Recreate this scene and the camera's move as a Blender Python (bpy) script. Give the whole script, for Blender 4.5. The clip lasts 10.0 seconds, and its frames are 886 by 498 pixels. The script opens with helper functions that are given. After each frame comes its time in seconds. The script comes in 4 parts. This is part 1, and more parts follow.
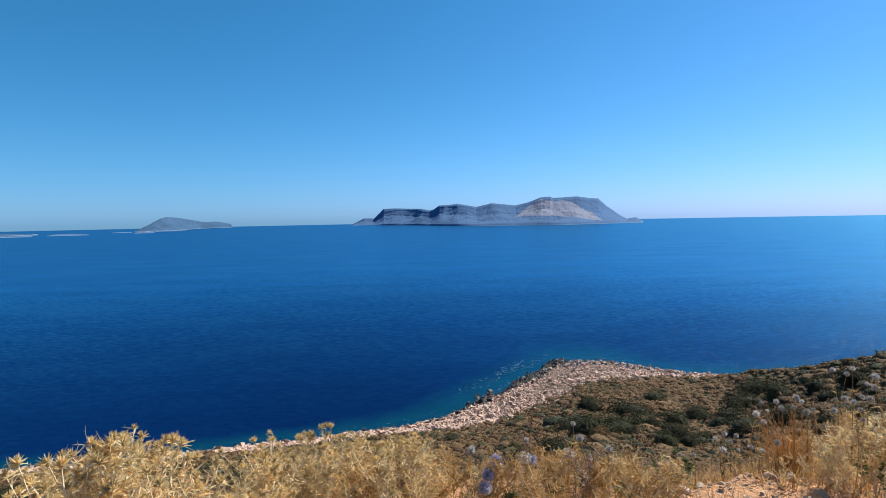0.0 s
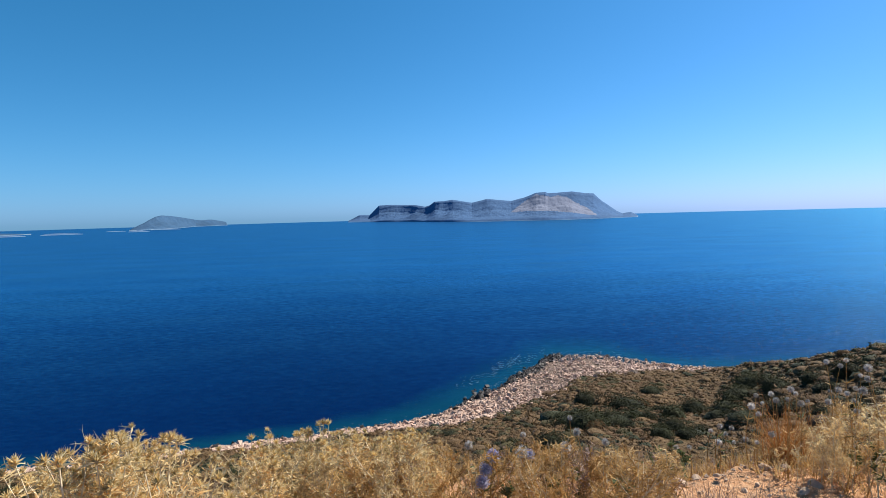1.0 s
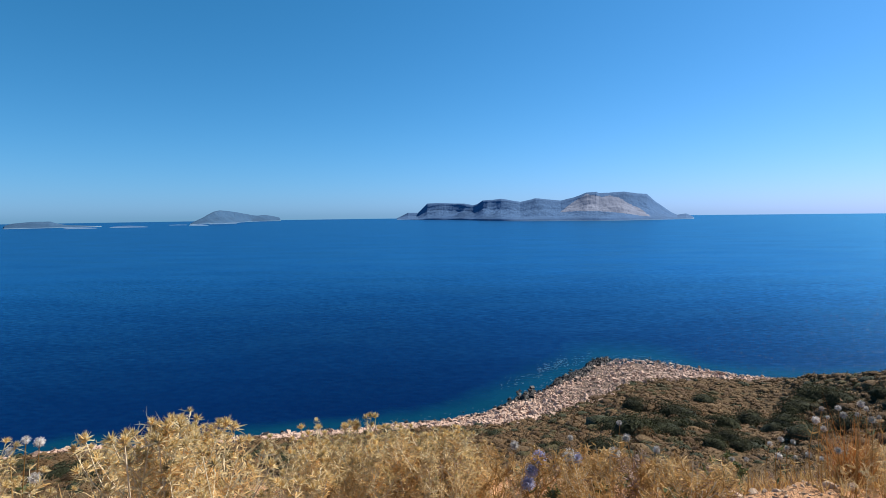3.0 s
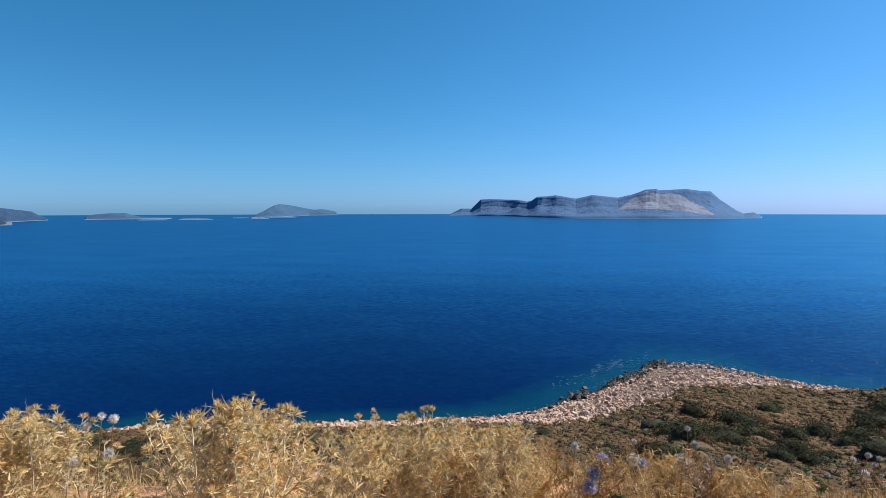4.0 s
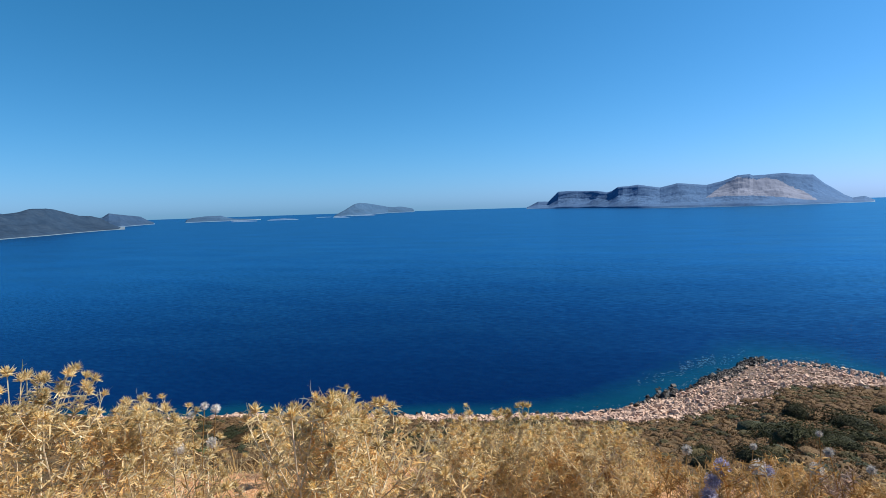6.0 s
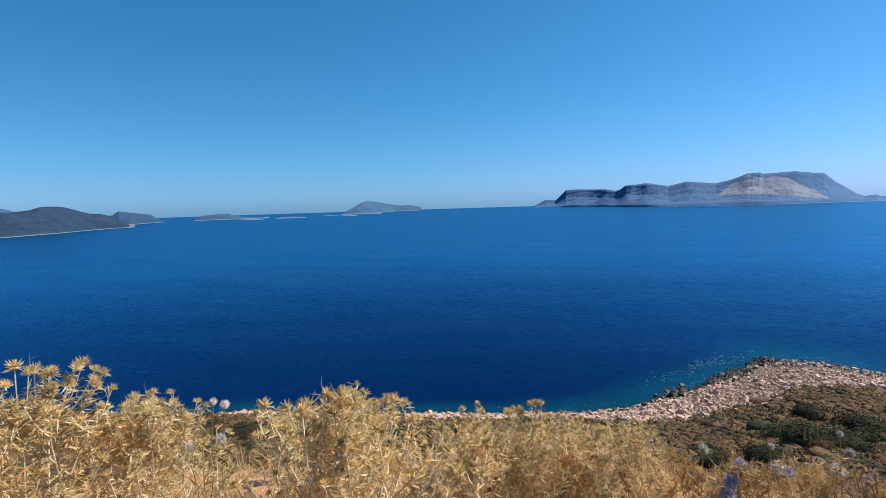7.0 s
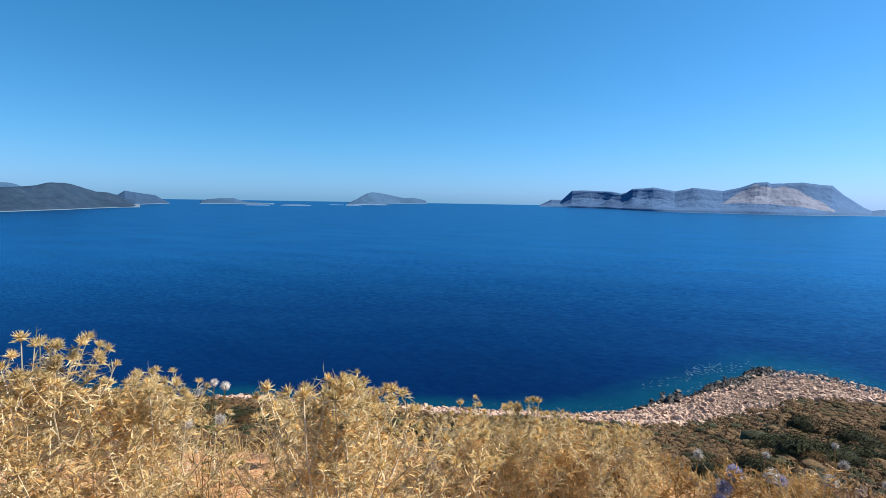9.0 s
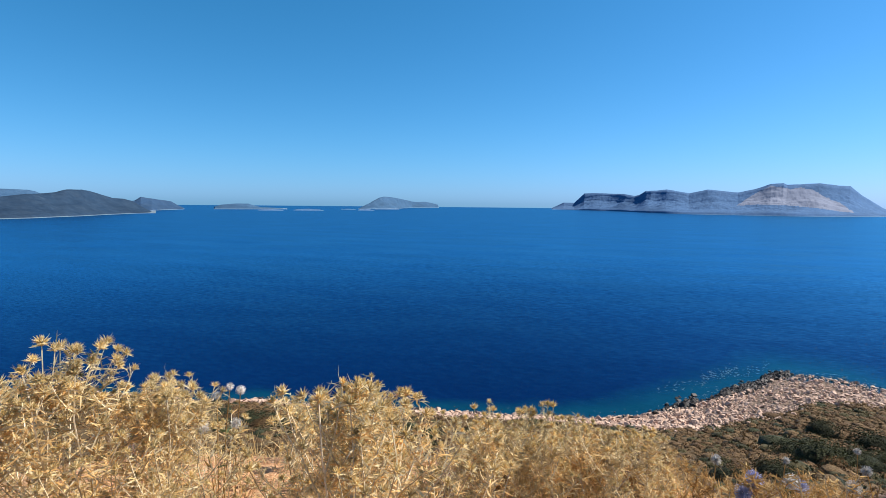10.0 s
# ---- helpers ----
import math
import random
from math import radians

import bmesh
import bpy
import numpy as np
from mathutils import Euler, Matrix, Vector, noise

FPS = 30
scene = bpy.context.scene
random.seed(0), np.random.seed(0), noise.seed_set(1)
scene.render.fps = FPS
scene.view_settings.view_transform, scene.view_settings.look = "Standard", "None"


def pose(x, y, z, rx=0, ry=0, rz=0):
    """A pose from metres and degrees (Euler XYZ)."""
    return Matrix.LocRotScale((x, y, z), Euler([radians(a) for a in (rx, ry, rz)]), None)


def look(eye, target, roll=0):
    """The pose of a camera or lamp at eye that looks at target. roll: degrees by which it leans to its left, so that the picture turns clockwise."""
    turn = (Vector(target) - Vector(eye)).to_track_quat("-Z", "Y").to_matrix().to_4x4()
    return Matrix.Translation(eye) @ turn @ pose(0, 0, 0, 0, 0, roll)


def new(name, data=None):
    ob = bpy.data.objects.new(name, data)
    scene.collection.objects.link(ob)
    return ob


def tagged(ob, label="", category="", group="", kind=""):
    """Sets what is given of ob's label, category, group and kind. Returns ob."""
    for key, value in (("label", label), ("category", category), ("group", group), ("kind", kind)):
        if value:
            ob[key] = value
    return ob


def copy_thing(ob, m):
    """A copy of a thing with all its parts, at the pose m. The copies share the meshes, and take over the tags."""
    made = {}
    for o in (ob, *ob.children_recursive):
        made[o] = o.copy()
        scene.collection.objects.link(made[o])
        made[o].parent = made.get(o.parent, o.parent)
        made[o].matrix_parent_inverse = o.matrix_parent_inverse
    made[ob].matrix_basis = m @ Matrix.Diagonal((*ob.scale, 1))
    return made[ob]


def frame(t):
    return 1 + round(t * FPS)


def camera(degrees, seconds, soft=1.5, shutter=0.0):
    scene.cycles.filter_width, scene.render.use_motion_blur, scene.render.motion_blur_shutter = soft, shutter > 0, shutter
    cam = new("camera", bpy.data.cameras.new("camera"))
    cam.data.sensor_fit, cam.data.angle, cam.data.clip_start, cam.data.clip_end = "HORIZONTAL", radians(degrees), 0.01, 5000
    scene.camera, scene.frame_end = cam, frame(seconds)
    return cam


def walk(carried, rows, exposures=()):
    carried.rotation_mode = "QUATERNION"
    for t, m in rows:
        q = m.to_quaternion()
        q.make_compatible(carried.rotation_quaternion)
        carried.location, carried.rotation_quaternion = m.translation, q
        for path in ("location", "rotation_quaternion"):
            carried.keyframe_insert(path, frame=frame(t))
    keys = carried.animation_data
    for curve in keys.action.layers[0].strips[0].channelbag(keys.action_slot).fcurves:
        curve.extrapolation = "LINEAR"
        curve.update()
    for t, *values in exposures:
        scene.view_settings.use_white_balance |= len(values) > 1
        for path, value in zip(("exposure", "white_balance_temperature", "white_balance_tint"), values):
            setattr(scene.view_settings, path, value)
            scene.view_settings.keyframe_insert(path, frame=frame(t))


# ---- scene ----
# ------------------------------------------------------------------ camera
EYE = 30.0
cam = camera(78.74, 10.0, soft=0.5)
PATH = [
    (0.0, -0.003, 0.003, 29.999, 86.83, 1.09, -0.08),
    (0.5, -0.004, 0.000, 29.999, 86.73, 1.13, -0.14),
    (1.0, -0.003, 0.000, 29.999, 86.41, 1.55, -0.55),
    (1.5, -0.001, -0.003, 29.999, 86.30, 1.85, -0.79),
    (2.0, 0.001, -0.001, 29.997, 86.17, 1.89, -0.06),
    (2.5, 0.000, -0.006, 29.999, 86.33, 1.47, 1.81),
    (4.0, -0.052, 0.052, 29.973, 85.95, 0.07, 10.16),
    (4.5, -0.062, 0.066, 29.968, 85.63, 0.99, 12.20),
    (5.0, -0.092, 0.102, 29.958, 86.10, 2.07, 14.47),
    (5.5, -0.113, 0.120, 29.950, 85.72, 2.13, 16.86),
    (7.0, -0.161, 0.165, 29.924, 85.39, 1.75, 18.96),
    (7.5, -0.161, 0.164, 29.922, 84.74, 3.66, 17.76),
    (8.0, -0.161, 0.154, 29.926, 84.63, 0.65, 17.43),
    (8.5, -0.168, 0.157, 29.923, 84.68, -0.32, 18.90),
    (9.0, -0.168, 0.155, 29.920, 84.82, -0.98, 19.52),
    (9.5, -0.171, 0.155, 29.919, 84.73, -0.02, 20.50),
    (10.0, -0.172, 0.154, 29.920, 85.20, -0.55, 20.77),
]
walk(cam, [(t, pose(x, y, z, rx, ry, rz)) for t, x, y, z, rx, ry, rz in PATH],
     [(0.0, 0.72), (2.5, 0.67), (4.0, 0.63), (4.5, 0.85), (5.0, 0.72), (5.5, 0.69), (7.0, 0.66), (7.5, 0.73), (8.5, 0.82), (10.0, 0.84)])

# ------------------------------------------------------------------ light
SUN_AZ, SUN_EL = 58.0, 45.0     # azimuth from +y towards +x
world = bpy.data.worlds.new("sky")
scene.world = world
world.use_nodes = True
wn = world.node_tree.nodes
sky = wn.new("ShaderNodeTexSky")
sky.sky_type = "NISHITA"
sky.sun_disc = False
sky.sun_elevation, sky.sun_rotation = radians(SUN_EL), radians(SUN_AZ)
sky.altitude, sky.air_density, sky.dust_density, sky.ozone_density = 30, 1.0, 0.42, 1.5
# clear summer air: deeper red loss, more blue
split, join = wn.new("ShaderNodeSeparateColor"), wn.new("ShaderNodeCombineColor")
world.node_tree.links.new(sky.outputs[0], split.inputs[0])
for k, (gain, power, red) in enumerate(((0.211, 1.40, 0.0), (0.99, 0.93, 0.0), (1.11, 1.0, 0.54))):
    pw, gn, ad = wn.new("ShaderNodeMath"), wn.new("ShaderNodeMath"), wn.new("ShaderNodeMath")
    pw.operation, gn.operation, ad.operation = "POWER", "MULTIPLY", "MULTIPLY_ADD"
    pw.inputs[1].default_value, gn.inputs[1].default_value, ad.inputs[1].default_value = power, gain, red
    world.node_tree.links.new(split.outputs[k], pw.inputs[0])
    world.node_tree.links.new(pw.outputs[0], gn.inputs[0])
    world.node_tree.links.new(split.outputs[0], ad.inputs[0])
    world.node_tree.links.new(gn.outputs[0], ad.inputs[2])
    world.node_tree.links.new(ad.outputs[0], join.inputs[k])
world.node_tree.links.new(join.outputs[0], wn["Background"].inputs["Color"])
wn["Background"].inputs["Strength"].default_value = 0.058
sun = new("sun", bpy.data.lights.new("sun", "SUN"))
sun.data.energy, sun.data.angle, sun.data.color = 5.0, radians(0.53), (1.0, 0.93, 0.82)
a, e = radians(SUN_AZ), radians(SUN_EL)
sun.matrix_world = look((math.sin(a) * math.cos(e) * 90, math.cos(a) * math.cos(e) * 90, math.sin(e) * 90 + 40), (0, 0, 40))


# ------------------------------------------------------------------ materials
def material(name, rough=0.8, spec=0.3):
    m = bpy.data.materials.new(name)
    m.use_nodes = True
    b = m.node_tree.nodes["Principled BSDF"]
    b.inputs["Roughness"].default_value = rough
    b.inputs["Specular IOR Level"].default_value = spec
    return m, m.node_tree.nodes, m.node_tree.links, b


def ramp(nodes, stops):
    r = nodes.new("ShaderNodeValToRGB")
    el = r.color_ramp.elements
    while len(el) < len(stops):
        el.new(0.5)
    for k, (p, c) in zip(el, stops):
        k.position, k.color = p, (*c, 1)
    return r


def noise_node(nodes, links, scale, detail=6, rough=0.6, coord=None, dist=0.0):
    n = nodes.new("ShaderNodeTexNoise")
    n.inputs["Scale"].default_value, n.inputs["Detail"].default_value = scale, detail
    n.inputs["Roughness"].default_value, n.inputs["Distortion"].default_value = rough, dist
    if coord is None:
        coord = nodes.new("ShaderNodeNewGeometry").outputs["Position"]
    links.new(coord, n.inputs["Vector"])
    return n


def mix(nodes, links, fac, a, b, kind="MIX"):
    n = nodes.new("ShaderNodeMix")
    n.data_type, n.blend_type = "RGBA", kind
    for sock, v in ((n.inputs["Factor"], fac), (n.inputs["A"], a), (n.inputs["B"], b)):
        if isinstance(v, bpy.types.NodeSocket):
            links.new(v, sock)
        elif isinstance(v, (int, float)):
            sock.default_value = v
        else:
            sock.default_value = (*v, 1)
    return n.outputs["Result"]


def bump(nodes, links, bsdf, height, strength, dist):
    n = nodes.new("ShaderNodeBump")
    n.inputs["Strength"].default_value, n.inputs["Distance"].default_value = strength, dist
    links.new(height, n.inputs["Height"])
    links.new(n.outputs[0], bsdf.inputs["Normal"])


ALBEDO = 0.82      # scales base colours down to balance the exposure


def two_scale(name, big, small, c, rough=0.85, bump_d=0.05, spec=0.2):
    """Four colours mixed by a broad and a fine noise, with relief of the fine one."""
    c = [tuple(ALBEDO * v for v in k) for k in c]
    m, n, l, b = material(name, rough, spec)
    nb, ns = noise_node(n, l, big, 4), noise_node(n, l, small, 8, 0.65)
    r1 = ramp(n, [(0.35, c[0]), (0.65, c[1])])
    r2 = ramp(n, [(0.35, c[2]), (0.65, c[3])])
    l.new(nb.outputs[0], r1.inputs[0])
    l.new(ns.outputs[0], r2.inputs[0])
    l.new(mix(n, l, 0.5, r1.outputs[0], r2.outputs[0]), b.inputs["Base Color"])
    bump(n, l, b, ns.outputs[0], 0.6, bump_d)
    return m


def leafy(name, c0, c1, c2, through_light=0.3, rough=0.6, relief_m=0.0):
    """Thin plant matter: colour varies from plant to plant and from leaf to leaf; some light comes through."""
    c0, c1, c2 = (tuple(ALBEDO * v for v in c) for c in (c0, c1, c2))
    m, n, l, b = material(name, rough, 0.25)
    ob = n.new("ShaderNodeObjectInfo")
    geo = n.new("ShaderNodeNewGeometry")
    r = ramp(n, [(0.0, c0), (0.5, c1), (1.0, c2)])
    l.new(geo.outputs["Random Per Island"], r.inputs[0])
    hv = n.new("ShaderNodeHueSaturation")
    mr = n.new("ShaderNodeMapRange")
    mr.inputs["To Min"].default_value, mr.inputs["To Max"].default_value = 0.8, 1.2
    l.new(ob.outputs["Random"], mr.inputs["Value"])
    l.new(mr.outputs[0], hv.inputs["Value"])
    ns = noise_node(n, l, 40, 3)
    speck = ramp(n, [(0.3, (0.72, 0.70, 0.66)), (0.6, (1, 1, 1))])
    if relief_m:
        ns.inputs["Scale"].default_value, ns.inputs["Detail"].default_value = 9, 6
        speck.color_ramp.elements[0].color, speck.color_ramp.elements[0].position = (0.52, 0.50, 0.46, 1), 0.36
        bump(n, l, b, ns.outputs[0], 1.0, relief_m)
    l.new(ns.outputs[0], speck.inputs[0])
    l.new(mix(n, l, 1.0, r.outputs[0], speck.outputs[0], "MULTIPLY"), hv.inputs["Color"])
    l.new(hv.outputs[0], b.inputs["Base Color"])
    tr = n.new("ShaderNodeBsdfTranslucent")
    l.new(hv.outputs[0], tr.inputs["Color"])
    ms = n.new("ShaderNodeMixShader")
    ms.inputs[0].default_value = through_light
    l.new(b.outputs[0], ms.inputs[1])
    l.new(tr.outputs[0], ms.inputs[2])
    l.new(ms.outputs[0], n["Material Output"].inputs["Surface"])
    return m


M_STRAW = leafy("dry_straw_leaf", (0.83, 0.615, 0.285), (0.925, 0.735, 0.405), (0.98, 0.855, 0.575), 0.47)
M_SPINE = leafy("golden_bract", (0.86, 0.64, 0.27), (0.945, 0.77, 0.42), (0.99, 0.89, 0.63), 0.5)
M_STEM = leafy("pale_stem", (0.62, 0.50, 0.31), (0.74, 0.62, 0.42), (0.86, 0.76, 0.56), 0.0)
M_GRASS = leafy("dry_grass", (0.85, 0.53, 0.21), (0.935, 0.66, 0.31), (0.98, 0.80, 0.47), 0.5)
M_TAN = leafy("tawny_grass", (0.47, 0.25, 0.075), (0.64, 0.385, 0.14), (0.78, 0.54, 0.25), 0.42)
M_OCHRE = leafy("ochre_leaf", (0.42, 0.24, 0.075), (0.56, 0.34, 0.12), (0.72, 0.50, 0.22), 0.35)
M_RUST = leafy("rusty_grass", (0.48, 0.17, 0.04), (0.62, 0.25, 0.07), (0.68, 0.36, 0.12), 0.3)
M_PURPLE = leafy("withered_purple", (0.26, 0.17, 0.14), (0.38, 0.25, 0.20), (0.48, 0.36, 0.28), 0.2)
M_GREEN = leafy("spiny_green_leaf", (0.09, 0.12, 0.045), (0.15, 0.18, 0.07), (0.24, 0.26, 0.11), 0.4)
M_BLUE = leafy("blue_floret", (0.46, 0.46, 0.74), (0.60, 0.60, 0.84), (0.80, 0.80, 0.93), 0.25)
M_PALE = leafy("silvery_floret", (0.82, 0.79, 0.77), (0.90, 0.87, 0.85), (0.97, 0.95, 0.93), 0.5)
M_CORE = leafy("seed_core", (0.16, 0.13, 0.13), (0.22, 0.18, 0.16), (0.28, 0.23, 0.20), 0.0)
M_SHRUB = leafy("evergreen_leaf", (0.032, 0.042, 0.018), (0.054, 0.064, 0.026), (0.085, 0.092, 0.040), 0.12, 0.8, 0.25)
M_BROWN = leafy("summer_dry_scrub", (0.158, 0.086, 0.036), (0.226, 0.132, 0.056), (0.295, 0.186, 0.086), 0.12, 0.8, 0.2)
M_OLIVE = leafy("olive_scrub", (0.085, 0.075, 0.026), (0.125, 0.105, 0.038), (0.180, 0.145, 0.056), 0.12, 0.8, 0.25)
M_TWIG = leafy("shrub_twig", (0.10, 0.075, 0.05), (0.14, 0.10, 0.07), (0.18, 0.14, 0.10), 0.0)
M_ROCK = two_scale("pale_limestone", 0.5, 5.0, [(0.48, 0.31, 0.22), (0.71, 0.50, 0.385), (0.39, 0.255, 0.195), (0.75, 0.555, 0.445)], 0.9, 0.08)
M_WET = two_scale("dark_wet_rock", 0.6, 4.0, [(0.018, 0.016, 0.016), (0.045, 0.036, 0.032), (0.015, 0.014, 0.015), (0.07, 0.055, 0.046)], 0.6, 0.08, 0.3)
M_FOAM = two_scale("sea_foam", 1.0, 8.0, [(0.06, 0.17, 0.25), (0.16, 0.27, 0.34), (0.07, 0.18, 0.26), (0.20, 0.30, 0.36)], 0.9, 0.01)
M_STONE = two_scale("path_stone", 3.0, 40.0, [(0.48, 0.31, 0.20), (0.62, 0.45, 0.32), (0.46, 0.32, 0.22), (0.70, 0.56, 0.43)], 0.9, 0.01)


def ground_material():
    m, n, l, b = material("hillside_soil", 0.95, 0.1)
    n1, n2, n3 = noise_node(n, l, 0.12, 5), noise_node(n, l, 1.4, 8, 0.7), noise_node(n, l, 28, 8, 0.7)
    # soil darker than the scrub cushions: shade of the gaps put into the colour
    r1 = ramp(n, [(0.38, (0.085, 0.055, 0.028)), (0.62, (0.125, 0.082, 0.042))])
    r2 = ramp(n, [(0.35, (0.055, 0.038, 0.019)), (0.7, (0.150, 0.098, 0.050))])
    l.new(n1.outputs[0], r1.inputs[0])
    l.new(n2.outputs[0], r2.inputs[0])
    scrub = mix(n, l, 0.5, r1.outputs[0], r2.outputs[0])
    r3 = ramp(n, [(0.3, (0.38, 0.18, 0.085)), (0.5, (0.58, 0.32, 0.17)), (0.72, (0.72, 0.48, 0.30))])
    l.new(n3.outputs[0], r3.inputs[0])
    at = n.new("ShaderNodeAttribute")
    at.attribute_name = "bare"
    col = mix(n, l, at.outputs["Fac"], scrub, r3.outputs[0])
    rk = n.new("ShaderNodeAttribute")
    rk.attribute_name = "rocky"
    # ground among the boulders darkened, crevice shade painted into its colour
    r4 = ramp(n, [(0.35, (0.06, 0.042, 0.032)), (0.65, (0.24, 0.17, 0.13))])
    l.new(n2.outputs[0], r4.inputs[0])
    l.new(mix(n, l, rk.outputs["Fac"], col, r4.outputs[0]), b.inputs["Base Color"])
    hump = n.new("ShaderNodeMath")
    hump.operation = "MULTIPLY_ADD"
    l.new(n2.outputs[0], hump.inputs[0])
    hump.inputs[1].default_value = 6.0
    l.new(n3.outputs[0], hump.inputs[2])
    bump(n, l, b, hump.outputs[0], 0.8, 0.05)
    return m


def water_material():
    m, n, l, b = material("sea_water", 0.5, 0.0)
    geo = n.new("ShaderNodeNewGeometry")
    at = n.new("ShaderNodeAttribute")
    at.attribute_name = "shallow"
    big = noise_node(n, l, 0.012, 5, 0.6, geo.outputs["Position"])
    deep = ramp(n, [(0.35, (0.0, 0.0054, 0.037)), (0.65, (0.0001, 0.0076, 0.048))])
    l.new(big.outputs[0], deep.inputs[0])
    mid = noise_node(n, l, 0.12, 5, 0.65, geo.outputs["Position"])
    add = n.new("ShaderNodeMath")
    add.operation = "MULTIPLY_ADD"
    l.new(mid.outputs[0], add.inputs[0])
    add.inputs[1].default_value = 0.5
    l.new(at.outputs["Fac"], add.inputs[2])
    sh = ramp(n, [(0.50, (0, 0, 0)), (1.1, (1, 1, 1))])
    l.new(add.outputs[0], sh.inputs[0])
    col = mix(n, l, sh.outputs[0], deep.outputs[0], (0.001, 0.030, 0.056))
    l.new(col, b.inputs["Base Color"])
    b.inputs["IOR"].default_value = 1.33
    mp = n.new("ShaderNodeMapping")
    mp.inputs["Rotation"].default_value = (0, 0, radians(20))
    mp.inputs["Scale"].default_value = (0.34, 1.0, 1.0)
    l.new(geo.outputs["Position"], mp.inputs["Vector"])
    w1 = noise_node(n, l, 1.5, 3, 0.6, mp.outputs[0], 0.3)
    w2 = noise_node(n, l, 0.07, 3, 0.5, mp.outputs[0], 0.2)

    def vec(op, a, b):
        k = n.new("ShaderNodeVectorMath")
        k.operation = op
        for sock, v in zip(k.inputs, (a, b)):
            if isinstance(v, bpy.types.NodeSocket):
                l.new(v, sock)
            else:
                sock.default_value = v
        return k.outputs[0]

    tilt = vec("MULTIPLY", vec("SUBTRACT", w1.outputs["Color"], (0.5, 0.5, 0.5)), (0.23, 0.31, 0))
    swell = vec("MULTIPLY", vec("SUBTRACT", w2.outputs["Color"], (0.5, 0.5, 0.5)), (0.10, 0.16, 0))
    wavy = vec("NORMALIZE", vec("ADD", vec("ADD", tilt, swell), (0, 0, 1)), (0, 0, 0))
    gl = n.new("ShaderNodeBsdfGlossy")
    gl.inputs["Roughness"].default_value = 0.22
    gl.inputs["Color"].default_value = (0.20, 0.70, 1.0, 1)
    l.new(wavy, gl.inputs["Normal"])
    fr = n.new("ShaderNodeFresnel")
    fr.inputs["IOR"].default_value = 1.33
    l.new(vec("NORMALIZE", vec("ADD", vec("MULTIPLY", tilt, (0.5, 0.5, 0)), (0, 0, 1)), (0, 0, 0)), fr.inputs["Normal"])
    steeper = n.new("ShaderNodeMath")
    steeper.operation = "POWER"
    steeper.inputs[1].default_value = 1.35
    l.new(fr.outputs[0], steeper.inputs[0])
    cut = n.new("ShaderNodeMath")
    cut.operation = "MULTIPLY"
    cut.inputs[1].default_value = 1.0
    l.new(steeper.outputs[0], cut.inputs[0])
    top = n.new("ShaderNodeMath")
    top.operation = "MINIMUM"
    top.inputs[1].default_value = 0.46
    l.new(cut.outputs[0], top.inputs[0])
    # streaks of rougher and smoother water
    mp2 = n.new("ShaderNodeMapping")
    mp2.inputs["Rotation"].default_value = (0, 0, radians(12))
    mp2.inputs["Scale"].default_value = (0.35, 1.0, 1.0)
    l.new(geo.outputs["Position"], mp2.inputs["Vector"])
    wind = noise_node(n, l, 0.035, 6, 0.62, mp2.outputs[0], 0.4)
    gust = n.new("ShaderNodeMapRange")
    gust.inputs["From Min"].default_value, gust.inputs["From Max"].default_value = 0.3, 0.7
    gust.inputs["To Min"].default_value, gust.inputs["To Max"].default_value = 0.93, 1.08
    l.new(wind.outputs[0], gust.inputs["Value"])
    streak = n.new("ShaderNodeMath")
    streak.operation = "MULTIPLY"
    l.new(top.outputs[0], streak.inputs[0])
    l.new(gust.outputs[0], streak.inputs[1])
    ms = n.new("ShaderNodeMixShader")
    l.new(streak.outputs[0], ms.inputs[0])
    l.new(b.outputs[0], ms.inputs[1])
    l.new(gl.outputs[0], ms.inputs[2])
    # wavelets that catch the sun
    w3 = noise_node(n, l, 2.2, 2, 0.5, geo.outputs["Position"])
    steep = vec("MULTIPLY", vec("SUBTRACT", w3.outputs["Color"], (0.5, 0.5, 0.5)), (2.05, 2.05, 0))
    g2 = n.new("ShaderNodeBsdfGlossy")
    g2.inputs["Roughness"].default_value = 0.2
    l.new(vec("NORMALIZE", vec("ADD", steep, (0, 0, 1)), (0, 0, 0)), g2.inputs["Normal"])
    m2 = n.new("ShaderNodeMixShader")
    m2.inputs[0].default_value = 0.016
    l.new(ms.outputs[0], m2.inputs[1])
    l.new(g2.outputs[0], m2.inputs[2])
    l.new(m2.outputs[0], n["Material Output"].inputs["Surface"])
    return m


